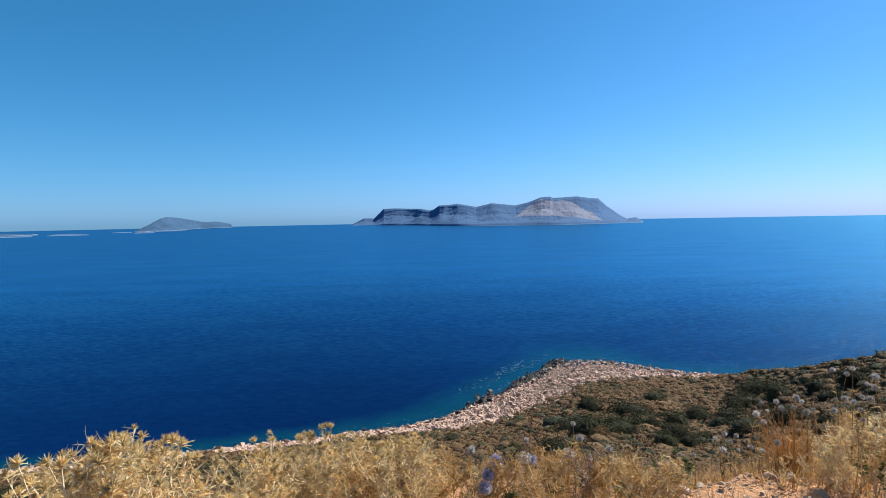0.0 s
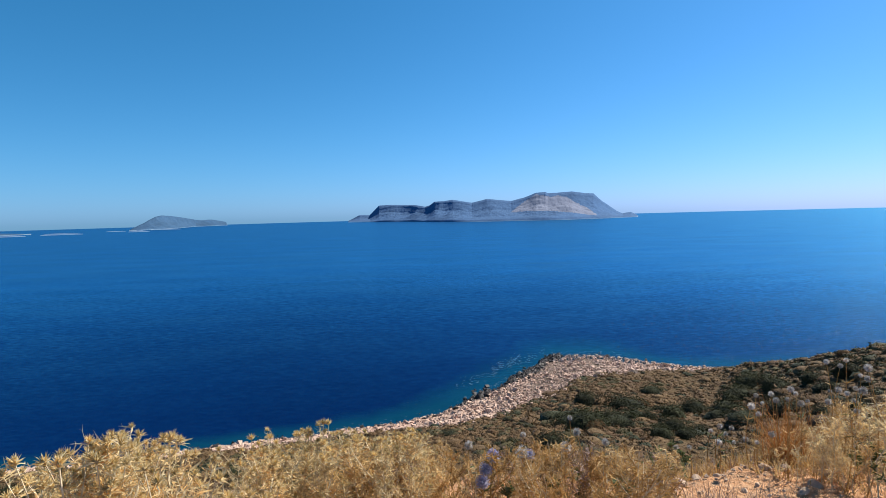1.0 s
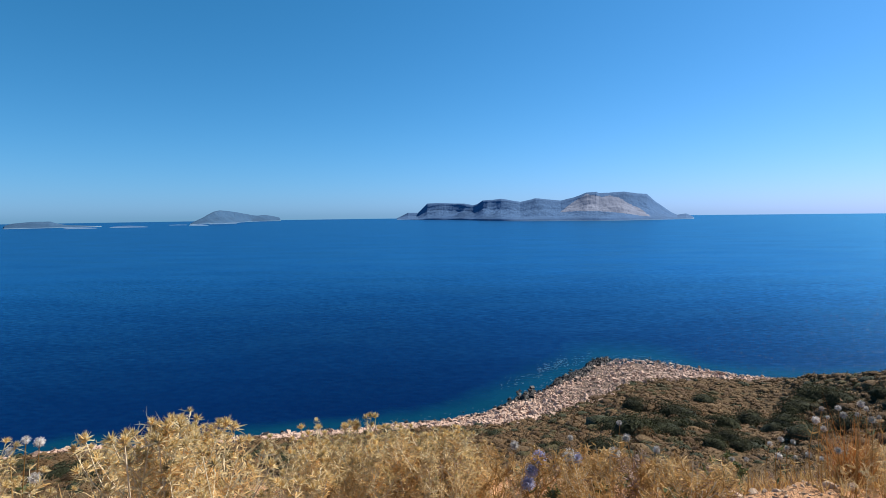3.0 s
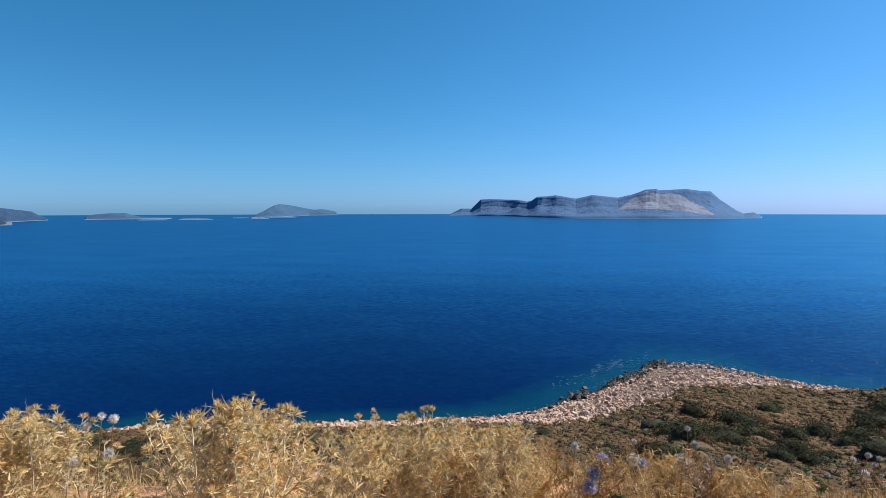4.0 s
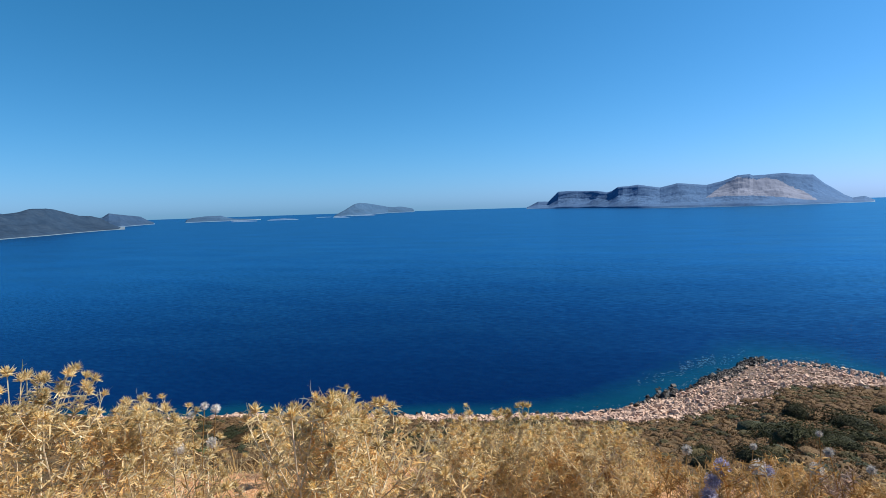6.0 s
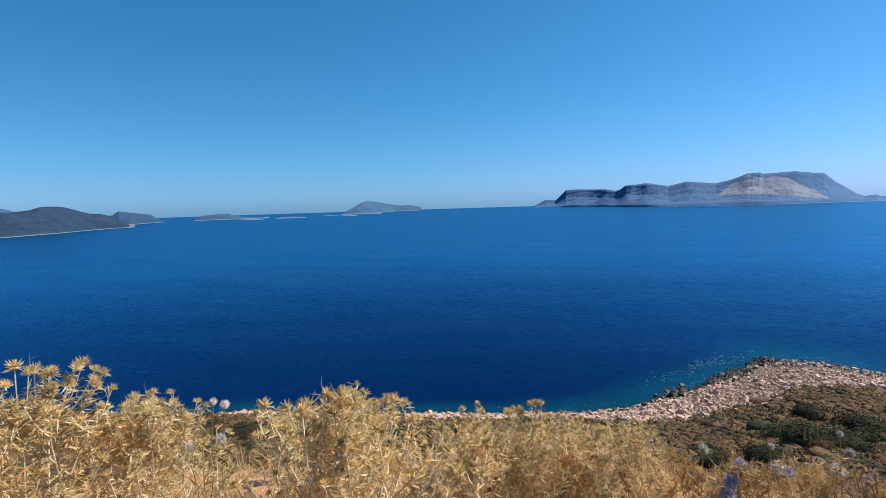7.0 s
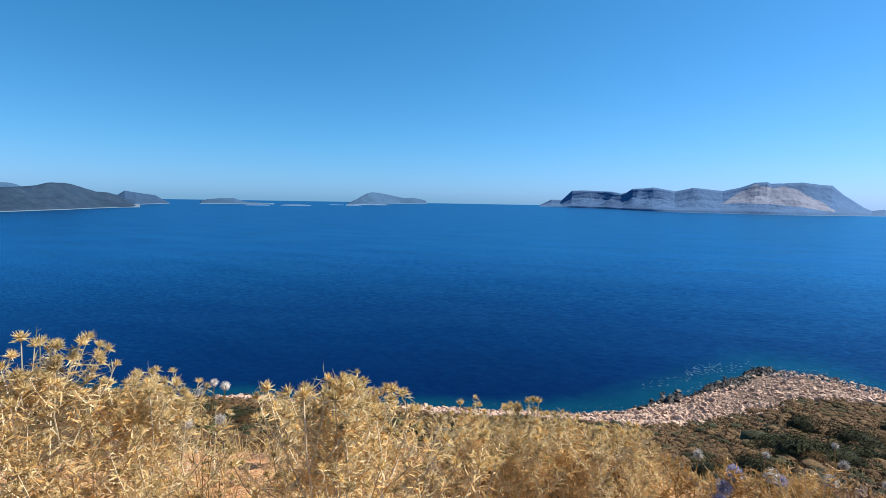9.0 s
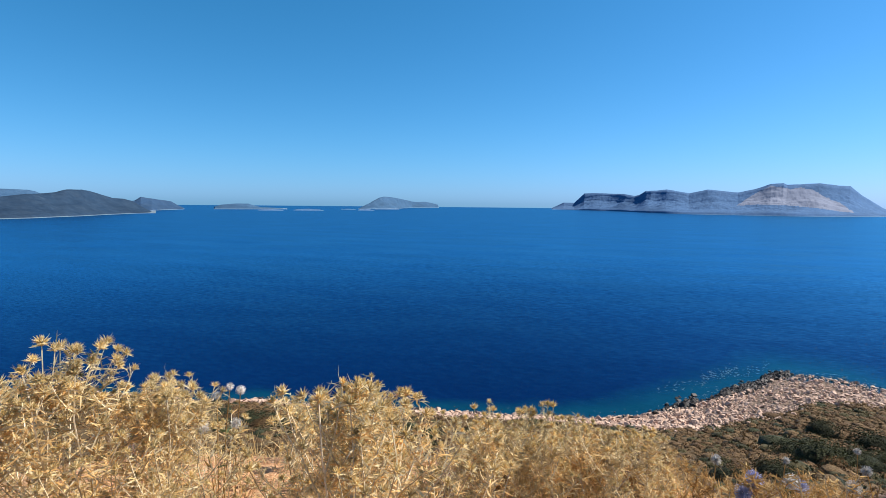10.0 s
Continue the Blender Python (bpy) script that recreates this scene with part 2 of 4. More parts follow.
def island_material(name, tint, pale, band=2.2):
    """Far garrigue over grey limestone, tinted blue for haze; pale wave-washed rock along the water."""
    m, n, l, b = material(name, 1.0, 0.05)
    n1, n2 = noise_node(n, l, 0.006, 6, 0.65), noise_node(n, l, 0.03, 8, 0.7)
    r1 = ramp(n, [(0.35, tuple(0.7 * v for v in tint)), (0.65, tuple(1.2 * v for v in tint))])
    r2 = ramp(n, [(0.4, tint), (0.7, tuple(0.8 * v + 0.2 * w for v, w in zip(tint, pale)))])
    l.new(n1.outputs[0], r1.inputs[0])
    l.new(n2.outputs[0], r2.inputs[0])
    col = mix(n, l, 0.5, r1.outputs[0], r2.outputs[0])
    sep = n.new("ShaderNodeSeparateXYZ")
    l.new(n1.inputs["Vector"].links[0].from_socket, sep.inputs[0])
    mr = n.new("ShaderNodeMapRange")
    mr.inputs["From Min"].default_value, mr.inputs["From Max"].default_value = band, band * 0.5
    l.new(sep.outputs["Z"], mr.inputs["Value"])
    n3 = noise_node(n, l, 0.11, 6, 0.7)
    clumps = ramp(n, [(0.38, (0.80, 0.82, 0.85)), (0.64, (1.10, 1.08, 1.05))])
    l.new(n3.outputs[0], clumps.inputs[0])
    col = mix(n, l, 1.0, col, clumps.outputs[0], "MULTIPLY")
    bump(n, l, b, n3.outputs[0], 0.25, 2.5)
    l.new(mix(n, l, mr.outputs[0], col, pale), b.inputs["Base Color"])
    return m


M_GROUND, M_WATER = ground_material(), water_material()
# distance haze is put into these base colours as a blue tint
M_ISLE = island_material("haze_tinted_garrigue", (0.066, 0.130, 0.248), (0.15, 0.22, 0.32), 1.4)
M_CAPE = island_material("haze_tinted_cape", (0.019, 0.039, 0.072), (0.13, 0.17, 0.21), 1.2)
M_NEAR = island_material("haze_tinted_near_cape", (0.026, 0.056, 0.110), (0.15, 0.21, 0.28), 1.2)
M_FAR = island_material("haze_tinted_far_garrigue", (0.040, 0.088, 0.160), (0.17, 0.24, 0.32), 1.6)
M_SCREE = two_scale("haze_tinted_scree", 0.004, 0.03, [(0.172, 0.200, 0.282), (0.206, 0.231, 0.311), (0.161, 0.191, 0.277), (0.216, 0.241, 0.321)], 1.0, 2.0)


# ------------------------------------------------------------------ mesh helpers
class Build:
    """Gathers vertices and faces by the block and turns them into one mesh."""

    def __init__(self):
        self.v, self.f, self.k, self.count = [], [], [], 0

    def add(self, verts, faces, slot=0):
        verts = np.asarray(verts, float).reshape(-1, 3)
        self.v.append(verts)
        self.f += [tuple(i + self.count for i in f) for f in faces]
        self.k += [slot] * len(faces)
        self.count += len(verts)

    def mesh(self, name, mats, smooth=False):
        me = bpy.data.meshes.new(name)
        me.from_pydata(np.concatenate(self.v).tolist() if self.v else [], [], self.f)
        for m in mats:
            me.materials.append(m)
        if len(mats) > 1:
            me.polygons.foreach_set("material_index", self.k)
        if smooth:
            me.polygons.foreach_set("use_smooth", [True] * len(me.polygons))
        me.update()
        return me


def part(name, me, parent, label=""):
    ob = new(name, me)
    ob.parent = parent
    return tagged(ob, label)


def table(x, xs, ys):
    return np.interp(x, xs, ys)


def smooth(a, b, x):
    t = np.clip((x - a) / (b - a), 0, 1)
    return t * t * (3 - 2 * t)


def fbm(x, y, z=0.0, octaves=4):
    return noise.fractal(Vector((x, y, z)), 0.9, 2.1, octaves)


# ------------------------------------------------------------------ shape of the land (polar about the viewpoint)
SHORE = ((-180, -100, -75, -60.07, -57.78, -52.09, -47.41, -43.52, -39.51, -35.13, -29.84, -25.15, -20.15, -14.86, -8.16, -5.66, -2.76, -0.16, 1.35, 2.85, 5.46, 8.02, 10.17, 10.58, 11.08, 12.49, 16.59, 19.39, 22.39, 26.31, 30.21, 35.92, 45, 60, 100, 180),
         (320, 260, 135, 107, 103.8, 95.3, 88.9, 86.7, 85.8, 81.1, 77.9, 77.8, 77.2, 76.3, 77.3, 77.6, 79.2, 81.1, 84.1, 86.9, 91.7, 99.3, 104.2, 108.1, 111.4, 114.3, 116.3, 114.4, 112.3, 112.4, 115, 126.4, 145, 180, 260, 320))
CREST = ((-180, -100, -75, -60.07, -47.41, -43.52, -40.61, -36.92, -29.84, -25.15, -20.16, -14.67, -9.17, -5.17, -0.97, 2.83, 6.49, 9.09, 11.7, 13.06, 14.17, 15.47, 17.22, 19.18, 21.38, 25.2, 27.9, 29.9, 32.89, 35.89, 39.38, 50, 70, 100, 180),
         (60, 60, 110, 96.8, 79.2, 76.7, 75.7, 72.4, 68.7, 68.2, 66.2, 66.1, 66.5, 67, 67.4, 68.5, 71.4, 74.9, 79.8, 82.7, 87.6, 88.6, 91.8, 93, 95.7, 97.2, 96.2, 91.2, 81.3, 74.3, 67.4, 56, 50, 60, 60))
FALL = ((25.3, 28.3, 30.3, 32, 33.3, 35.1, 37.1, 38.6, 39.6, 50, 70, 100, 180),
         (0.2778, 0.2676, 0.2572, 0.2511, 0.2455, 0.2362, 0.225, 0.2163, 0.2108, 0.14, 0.02, -0.12, -0.1))
GROUND = 28.5


def land(az, r):
    """Height of the ground at an azimuth in degrees and a distance; and how rocky and how bare it is."""
    rs, rc = table(az, *SHORE), table(az, *CREST)
    tan_c = 27.0 / rc if az <= 25.3 else float(table(az, *FALL))
    if az < -75:
        tan_c += (-0.1 - tan_c) * smooth(75, 110, -az)
    zc = EYE - rc * tan_c
    inset = float(table(az, (-5, 8, 11, 30), (1.2, 1.6, 3.4, 3.4)))
    near = float(table(az, (-180, -70, -50, -35, -20, 19, 25, 30, 38, 46, 180), (6, 3.9, 3.5, 3.2, 3.05, 3.0, 3.15, 3.45, 3.75, 4.4, 6)))
    front = 1 - smooth(75, 115, abs(az))
    tan_n = 0.56 * front + (1 - front) * min(0.3, tan_c + 0.1)
    if r <= near:
        z = GROUND
    elif r <= rc:
        s = (r - near) / (rc - near)
        t0 = (EYE - GROUND) / near
        tan_r = t0 + (tan_n - t0) * smooth(0, 0.10, s)
        tan_r = tan_r + (tan_c - tan_r) * s ** 0.75
        z = EYE - r * tan_r
    elif r <= rs - inset:
        s = min(1.0, (r - rc) / (rs - inset - rc))
        z = zc * (1 - s) ** (1.0 if zc > 4 else 1.25)
    else:
        z = -(r - rs + inset) * 0.35
    rocky = smooth(rc - 2.5, rc + 1.0, r) if zc < 4.5 else smooth(rs - 12, rs - 8, r)
    bare = 1 - smooth(near - 0.1, near + 0.9, r)
    return z, rocky, bare


def relief(x, y, r):
    """Humps and bumps of the ground."""
    z = fbm(x * 1.5, y * 1.5, 5) * 0.03
    if r < 9:
        z += fbm(x * 7, y * 7, 5) * 0.022
    if r > 4:
        z += fbm(x * 0.4, y * 0.4, 3) * 0.18 * float(smooth(4, 14, r))
    if r > 12:
        rc = float(table(math.degrees(math.atan2(x, y)), *CREST))
        z += fbm(x * 0.05, y * 0.05) * 0.7 * float(smooth(12, 40, r) * (1 - smooth(rc - 16, rc - 2, r)))
    return z


def ground_z(x, y):
    r = math.hypot(x, y)
    return land(math.degrees(math.atan2(x, y)), r)[0] + relief(x, y, r)


def at(az, r):
    return r * math.sin(radians(az)), r * math.cos(radians(az))


CAP = ((-66, -59, -57, -54.7, -52, -48, -46, -42.5, -38.6, -37, -33.3, -29, -27, -25, -21.5, -19.5, -14, -8.7, -3.6, 1.3, 8, 12.5, 18, 23.6, 28.5, 30.8, 33, 35, 37, 40, 44),
       (-14.5, -14.8, -15.3, -17.0, -17.3, -18.0, -20.3, -22.4, -20.3, -19.5, -19.6, -21.4, -23.6, -25.2, -24.8, -22.8, -21.8, -21.7, -22.3, -23.0, -23.3, -22.6, -22.3, -22.8, -22.2, -20.6, -19.5, -18.0, -16.4, -14.9, -14.5))


def room(az, r):
    """How tall plants grow at a place, so that their tops keep under a skyline fitted to the camera's view."""
    return EYE + r * math.tan(radians(float(table(az, *CAP)))) - ground_z(*at(az, r))


# ------------------------------------------------------------------ sea, land
def polar_sheet(name, azs, rows, mats):
    """A closed sheet about the origin; rows(az) gives the points outwards along one azimuth."""
    cols = [rows(az) for az in azs]
    n = len(cols[0])
    verts = [p for c in cols for p in c]
    faces = []
    for i in range(len(azs)):
        j = (i + 1) % len(azs)
        for k in range(n - 1):
            faces.append((i * n + k, j * n + k, j * n + k + 1, i * n + k + 1))
    me = bpy.data.meshes.new(name)
    me.from_pydata(verts, [], faces)
    me.polygons.foreach_set("use_smooth", [True] * len(faces))
    for m in mats:
        me.materials.append(m)
    me.update()
    return me


AZS = [-180 + 4 * i for i in range(26)] + [-76 + 0.5 * i for i in range(272)] + [60 + 4 * i for i in range(30)]
ROCKY, BARE, SHALLOW = [], [], []


def land_row(az):
    rs = float(table(az, *SHORE))
    row = []
    for k in range(150):
        s = k / 149
        r = 0.001 + rs * 1.18 * (0.12 * s + 0.88 * s ** 2.4)
        z, rocky, bare = land(az, r)
        x, y = at(az, r)
        z += relief(x, y, r)
        row.append((x, y, z))
        ROCKY.append(float(rocky))
        BARE.append(float(bare))
    return row


def float_layer(me, name, values):
    me.attributes.new(name, "FLOAT", "POINT").data.foreach_set("value", values)


me = polar_sheet("hillside", AZS, land_row, [M_GROUND])
float_layer(me, "rocky", ROCKY)
float_layer(me, "bare", BARE)
tagged(new("ground", me), "dry hillside of brown soil falling to the sea", "ground", kind="structure")


def sea_row(az):
    rs = float(table(az, *SHORE))
    row = []
    for k in range(70):
        s = k / 69
        r = rs * 0.9 * (4900 / (rs * 0.9)) ** (s ** 1.25)
        x, y = at(az, r)
        width = float(table(az, (-180, -70, -50, -30, -8, 3, 9, 14, 22, 40, 180), (10, 6, 5, 3, 4, 14, 20, 15, 7, 6, 10)))
        SHALLOW.append(float(math.exp(-max(0.0, r - rs) / width)))
        row.append((x, y, 0.0))
    return row


me = polar_sheet("sea", AZS, sea_row, [M_WATER])
float_layer(me, "shallow", SHALLOW)
tagged(new("water", me), "deep blue sea with small wind waves, turquoise by the shore", "sea", kind="structure")


# ------------------------------------------------------------------ islands
def island(name, label, outline, shore, depth, mats, rough=0.10, group="", scree=None, kind=""):
    """A hill standing in the sea: outline gives azimuth and height angle of its skyline, shore its near waterline, depth how far back it goes."""
    oa, oe = zip(*outline)
    sa, sr = zip(*shore)
    n, rows = (860, 120) if scree else (60, 16) if name == "islet" else (220, 40)
    verts, faces, slots = [], [], []
    seed = abs(oa[0]) * 3.1
    for i in range(n + 1):
        az = oa[0] + (oa[-1] - oa[0]) * i / n
        r0 = float(np.mean(table(az + np.linspace(-1.4, 1.4, 9), sa, sr))) if scree else float(table(az, sa, sr))
        rr = r0 + depth * 0.55
        top = max(0.6, EYE + rr * math.tan(radians(float(table(az, oa, oe)) + rough * 0.2 * fbm(az * 2.2, seed, 1, 5))))
        for k in range(rows + 1):
            v = k / rows
            r = r0 + depth * v
            x, y = at(az, r)
            if v < 0.55:
                s = v / 0.55
                f = 0.05 * smooth(0, 0.05, s) + 0.72 * s + 0.23 * smooth(0.62, 0.99, s)
                wob = fbm(x * 9 / depth, y * 9 / depth, seed, 6) * rough * 4.0 * s * (1 - s)
                gul = -abs(fbm(x * 26 / depth, y * 26 / depth, seed + 4, 4)) * rough * 1.1 * s * (1 - s)
                s2 = s + 0.07 * fbm(x * 5 / depth, y * 5 / depth, seed + 2, 4)
                ledge = 0.022 * smooth(0.66, 0.69, s2) * (1 - smooth(0.69, 0.9, s2)) + 0.026 * smooth(0.84, 0.87, s2) * (1 - smooth(0.87, 1.0, s2))
                f = max(0.0, f + wob + gul + ledge)
            else:
                s = (v - 0.55) / 0.45
                f = 1 - s ** 1.3
            edge = min(1.0, min(i, n - i) / 3)
            verts.append((x, y, top * f * edge - 1.5 * (1 - min(1, f * 40))))
    for i in range(n):
        for k in range(rows):
            faces.append((i * (rows + 1) + k, (i + 1) * (rows + 1) + k, (i + 1) * (rows + 1) + k + 1, i * (rows + 1) + k + 1))
            slot = 0
            if scree:
                c = np.mean([verts[q] for q in faces[-1]], axis=0)
                az = math.degrees(math.atan2(c[0], c[1]))
                el = math.degrees(math.atan2(c[2] - EYE, math.hypot(c[0], c[1])))
                jag = 0.05 * fbm(az * 3, el * 4, 9, 5)
                lo = float(table(az, *scree[0])) + jag * 0.4
                hi = float(table(az, *scree[1])) + jag * 2
                slot = 1 if lo < el < hi and k < rows * 0.53 else 0
            slots.append(slot)
    if scree:
        # keep one connected slope
        left, best = {f for f, k in enumerate(slots) if k == 1}, set()
        while left:
            todo, own = [left.pop()], set()
            while todo:
                f = todo.pop()
                own.add(f)
                for g in (f - 1, f + 1, f - rows, f + rows):
                    if g in left:
                        left.discard(g)
                        todo.append(g)
            best = max(best, own, key=len)
        slots = [1 if f in best else 0 for f in range(len(slots))]
    made = []
    for slot, m in enumerate(mats):
        own = [f for f, k in zip(faces, slots) if k == slot]
        used = sorted({q for f in own for q in f})
        place = {q: p for p, q in enumerate(used)}
        me = bpy.data.meshes.new(name if slot == 0 else "scree_slope")
        me.from_pydata([verts[q] for q in used], [], [tuple(place[q] for q in f) for f in own])
        me.materials.append(m)
        me.polygons.foreach_set("use_smooth", [True] * len(own))
        made.append(me)
    ob = tagged(new(name, made[0]), label, "island", group, kind)
    for me in made[1:]:
        part("scree_slope", me, ob, "bare pinkish-grey scree slope, tinted blue for haze")
    return ob


island("island", "long rocky island, tinted grey-blue for haze, with a flat-topped summit and bare scree",
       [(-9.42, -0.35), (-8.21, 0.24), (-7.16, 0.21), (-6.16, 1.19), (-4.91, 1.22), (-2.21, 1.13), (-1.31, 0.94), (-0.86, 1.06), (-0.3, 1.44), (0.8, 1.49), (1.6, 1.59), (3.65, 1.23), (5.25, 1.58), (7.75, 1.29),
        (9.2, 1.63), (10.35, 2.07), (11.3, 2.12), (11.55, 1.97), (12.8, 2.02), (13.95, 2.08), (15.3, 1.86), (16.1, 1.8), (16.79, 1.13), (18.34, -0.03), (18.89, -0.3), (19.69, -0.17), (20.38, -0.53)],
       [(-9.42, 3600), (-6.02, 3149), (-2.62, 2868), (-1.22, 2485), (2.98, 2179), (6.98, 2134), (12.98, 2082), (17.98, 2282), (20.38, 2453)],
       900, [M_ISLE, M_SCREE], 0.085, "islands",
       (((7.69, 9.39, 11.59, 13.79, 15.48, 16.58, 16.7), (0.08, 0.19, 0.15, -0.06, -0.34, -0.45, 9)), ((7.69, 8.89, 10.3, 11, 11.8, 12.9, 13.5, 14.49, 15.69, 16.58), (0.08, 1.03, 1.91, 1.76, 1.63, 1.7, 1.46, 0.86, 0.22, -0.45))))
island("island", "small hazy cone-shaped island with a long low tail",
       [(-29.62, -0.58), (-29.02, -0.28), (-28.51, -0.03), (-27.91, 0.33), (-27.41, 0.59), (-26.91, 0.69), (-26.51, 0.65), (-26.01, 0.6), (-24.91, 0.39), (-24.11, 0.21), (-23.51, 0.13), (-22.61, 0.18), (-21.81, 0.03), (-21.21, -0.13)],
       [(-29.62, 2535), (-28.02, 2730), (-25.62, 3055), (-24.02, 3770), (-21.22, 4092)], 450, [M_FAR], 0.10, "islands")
island("headland", "dark scrub-covered headland, tinted blue for haze, with a pale rocky waterline",
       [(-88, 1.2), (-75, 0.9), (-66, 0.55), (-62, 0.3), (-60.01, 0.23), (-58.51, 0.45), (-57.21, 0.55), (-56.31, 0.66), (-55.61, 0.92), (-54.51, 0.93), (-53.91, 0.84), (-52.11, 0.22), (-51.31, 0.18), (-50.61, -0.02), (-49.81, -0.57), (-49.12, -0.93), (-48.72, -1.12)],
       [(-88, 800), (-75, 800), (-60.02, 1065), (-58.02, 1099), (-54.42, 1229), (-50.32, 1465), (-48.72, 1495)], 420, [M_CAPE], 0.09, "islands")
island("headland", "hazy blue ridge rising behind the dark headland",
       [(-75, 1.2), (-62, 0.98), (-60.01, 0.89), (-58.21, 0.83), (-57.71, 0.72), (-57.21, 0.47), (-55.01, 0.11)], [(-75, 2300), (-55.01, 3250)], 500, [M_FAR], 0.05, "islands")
island("headland", "dark cape, tinted blue-grey for haze, with a steep end and a pale foot",
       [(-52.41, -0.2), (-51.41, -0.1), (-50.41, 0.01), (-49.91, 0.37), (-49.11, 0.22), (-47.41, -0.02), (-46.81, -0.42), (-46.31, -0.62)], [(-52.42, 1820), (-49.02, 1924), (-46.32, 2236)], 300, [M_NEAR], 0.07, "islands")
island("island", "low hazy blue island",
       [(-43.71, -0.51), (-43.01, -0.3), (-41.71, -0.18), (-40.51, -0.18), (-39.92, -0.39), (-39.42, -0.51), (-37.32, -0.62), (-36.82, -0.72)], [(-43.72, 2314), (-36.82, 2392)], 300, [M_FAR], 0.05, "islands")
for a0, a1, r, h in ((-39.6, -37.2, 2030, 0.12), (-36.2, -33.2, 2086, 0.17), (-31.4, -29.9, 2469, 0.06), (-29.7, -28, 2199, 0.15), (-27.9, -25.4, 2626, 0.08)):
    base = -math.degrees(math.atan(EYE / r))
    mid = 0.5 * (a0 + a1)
    island("islet", "low pale rocky islet just above the water, tinted blue for haze",
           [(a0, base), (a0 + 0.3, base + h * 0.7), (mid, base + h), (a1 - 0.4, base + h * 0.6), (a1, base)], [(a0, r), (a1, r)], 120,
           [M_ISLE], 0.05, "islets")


# thin foam where the swell breaks off the cape
rng = np.random.default_rng(17)
b = Build()
for az0, az1, off, count in ((5.3, 8.4, 11.0, 150), (4.0, 9.5, 1.2, 70), (9.5, 12.5, 1.5, 70), (12, 20, 1.2, 60), (-14, 3, 0.4, 40), (8.2, 11.0, 8.0, 60), (1.5, 6.0, 9.0, 60)):
    for i in range(count):
        az = rng.uniform(az0, az1)
        x, y = at(az, float(table(az, *SHORE)) + off + rng.normal() * (0.8 if off < 5 else 2.0))
        w, h, a = rng.uniform(0.05, 0.26), rng.uniform(0.03, 0.08), rng.normal() * 0.4
        ang = np.arange(7) * 2 * math.pi / 7
        rad = rng.uniform(0.6, 1.1, 7)
        p = np.stack([np.cos(ang) * w * rad, np.sin(ang) * h * rad, 0 * ang], 1)
        c, s = math.cos(a), math.sin(a)
        b.add(p @ np.array([[c, s, 0], [-s, c, 0], [0, 0, 1]]) + (x, y, 0.03), [tuple(range(7))])
tagged(new("foam", b.mesh("foam", [M_FOAM])), "thin white foam on the water by the cape", "foam", kind="stuff")


# ------------------------------------------------------------------ rocky shore
def lump(rng, levels=1, squash=(1, 1, 0.7), rough=0.28, facet=True):
    """A broken boulder: a coarse ball cut by random planes."""
    bm = bmesh.new()
    bmesh.ops.create_icosphere(bm, subdivisions=levels, radius=1.0)
    v = np.array([p.co for p in bm.verts])
    f = [tuple(p.index for p in q.verts) for q in bm.faces]
    bm.free()
    for _ in range(7):
        n = rng.normal(size=3)
        n /= np.linalg.norm(n)
        d = rng.uniform(0.45, 0.85)
        over = np.maximum(0, v @ n - d)
        v = v - over[:, None] * n * 0.9
    v = v * (1 + rng.normal(size=(len(v), 1)) * rough * 0.25)
    return v * np.array(squash), f


def block(rng, squash):
    """A sharp-edged limestone block: the hull of a few points."""
    bm = bmesh.new()
    p = rng.normal(size=(10, 3))
    p /= np.linalg.norm(p, axis=1)[:, None] ** 0.8
    for q in p:
        bm.verts.new(q)
    bmesh.ops.convex_hull(bm, input=bm.verts)
    bmesh.ops.delete(bm, geom=[v for v in bm.verts if not v.link_faces], context="VERTS")
    bm.verts.index_update()
    v = np.array([p.co for p in bm.verts]) * np.array(squash)
    f = [tuple(p.index for p in q.verts) for q in bm.faces]
    bm.free()
    return v, f


rng = np.random.default_rng(5)
LUMPS = [block(np.random.default_rng(40 + i), (1, rng.uniform(0.6, 1), rng.uniform(0.6, 1.0))) for i in range(22)]
shore = tagged(new("rocky_shore", None), "band of pale broken limestone boulders along the water", "rocks", kind="structure")
ROCK_MESH = []
for i, (v, f) in enumerate(LUMPS):
    b = Build()
    b.add(v, f)
    ROCK_MESH.append(b.mesh("boulder", [M_ROCK]))
rest, dark = Build(), Build()
kept = 0
for i in range(23000):
    az = rng.uniform(-62, 31)
    rs, rc = float(table(az, *SHORE)), float(table(az, *CREST))
    if az > 26:
        rc = rs - 10
    s = rng.uniform(-0.06, 1.03)
    if s < 0.03 and rng.random() < 0.7:
        continue
    r = rc + (rs - 1.5 - rc) * s
    x, y = at(az, r)
    z = ground_z(x, y)
    size = min(0.55, rng.lognormal(-1.72, 0.42))
    j = int(rng.integers(len(LUMPS)))
    m = Euler((rng.normal() * 0.3, rng.normal() * 0.3, rng.uniform(0, 6.3))).to_matrix()
    wet = s > 0.93 - 0.10 * fbm(az * 0.5, 0, 2) and (az < 14) and rng.random() < (0.9 if 1 < az < 13 else 0.15)
    if not wet and kept < 290 and -9 < az < -2:
        ob = part("boulder", ROCK_MESH[j], shore)
        ob.matrix_basis = Matrix.LocRotScale((x, y, z + size * rng.uniform(0.0, 0.5)), m.to_quaternion(), (size,) * 3)
        kept += 1
        continue
    v = LUMPS[j][0] @ np.array(m).T * size * (1.25 if wet else 1) + (x, y, max(z, 0.05) + size * rng.uniform(0.0, 0.5))
    (dark if wet else rest).add(v, LUMPS[j][1])
tagged(part("boulders", rest.mesh("boulders", [M_ROCK]), shore), kind="stuff")
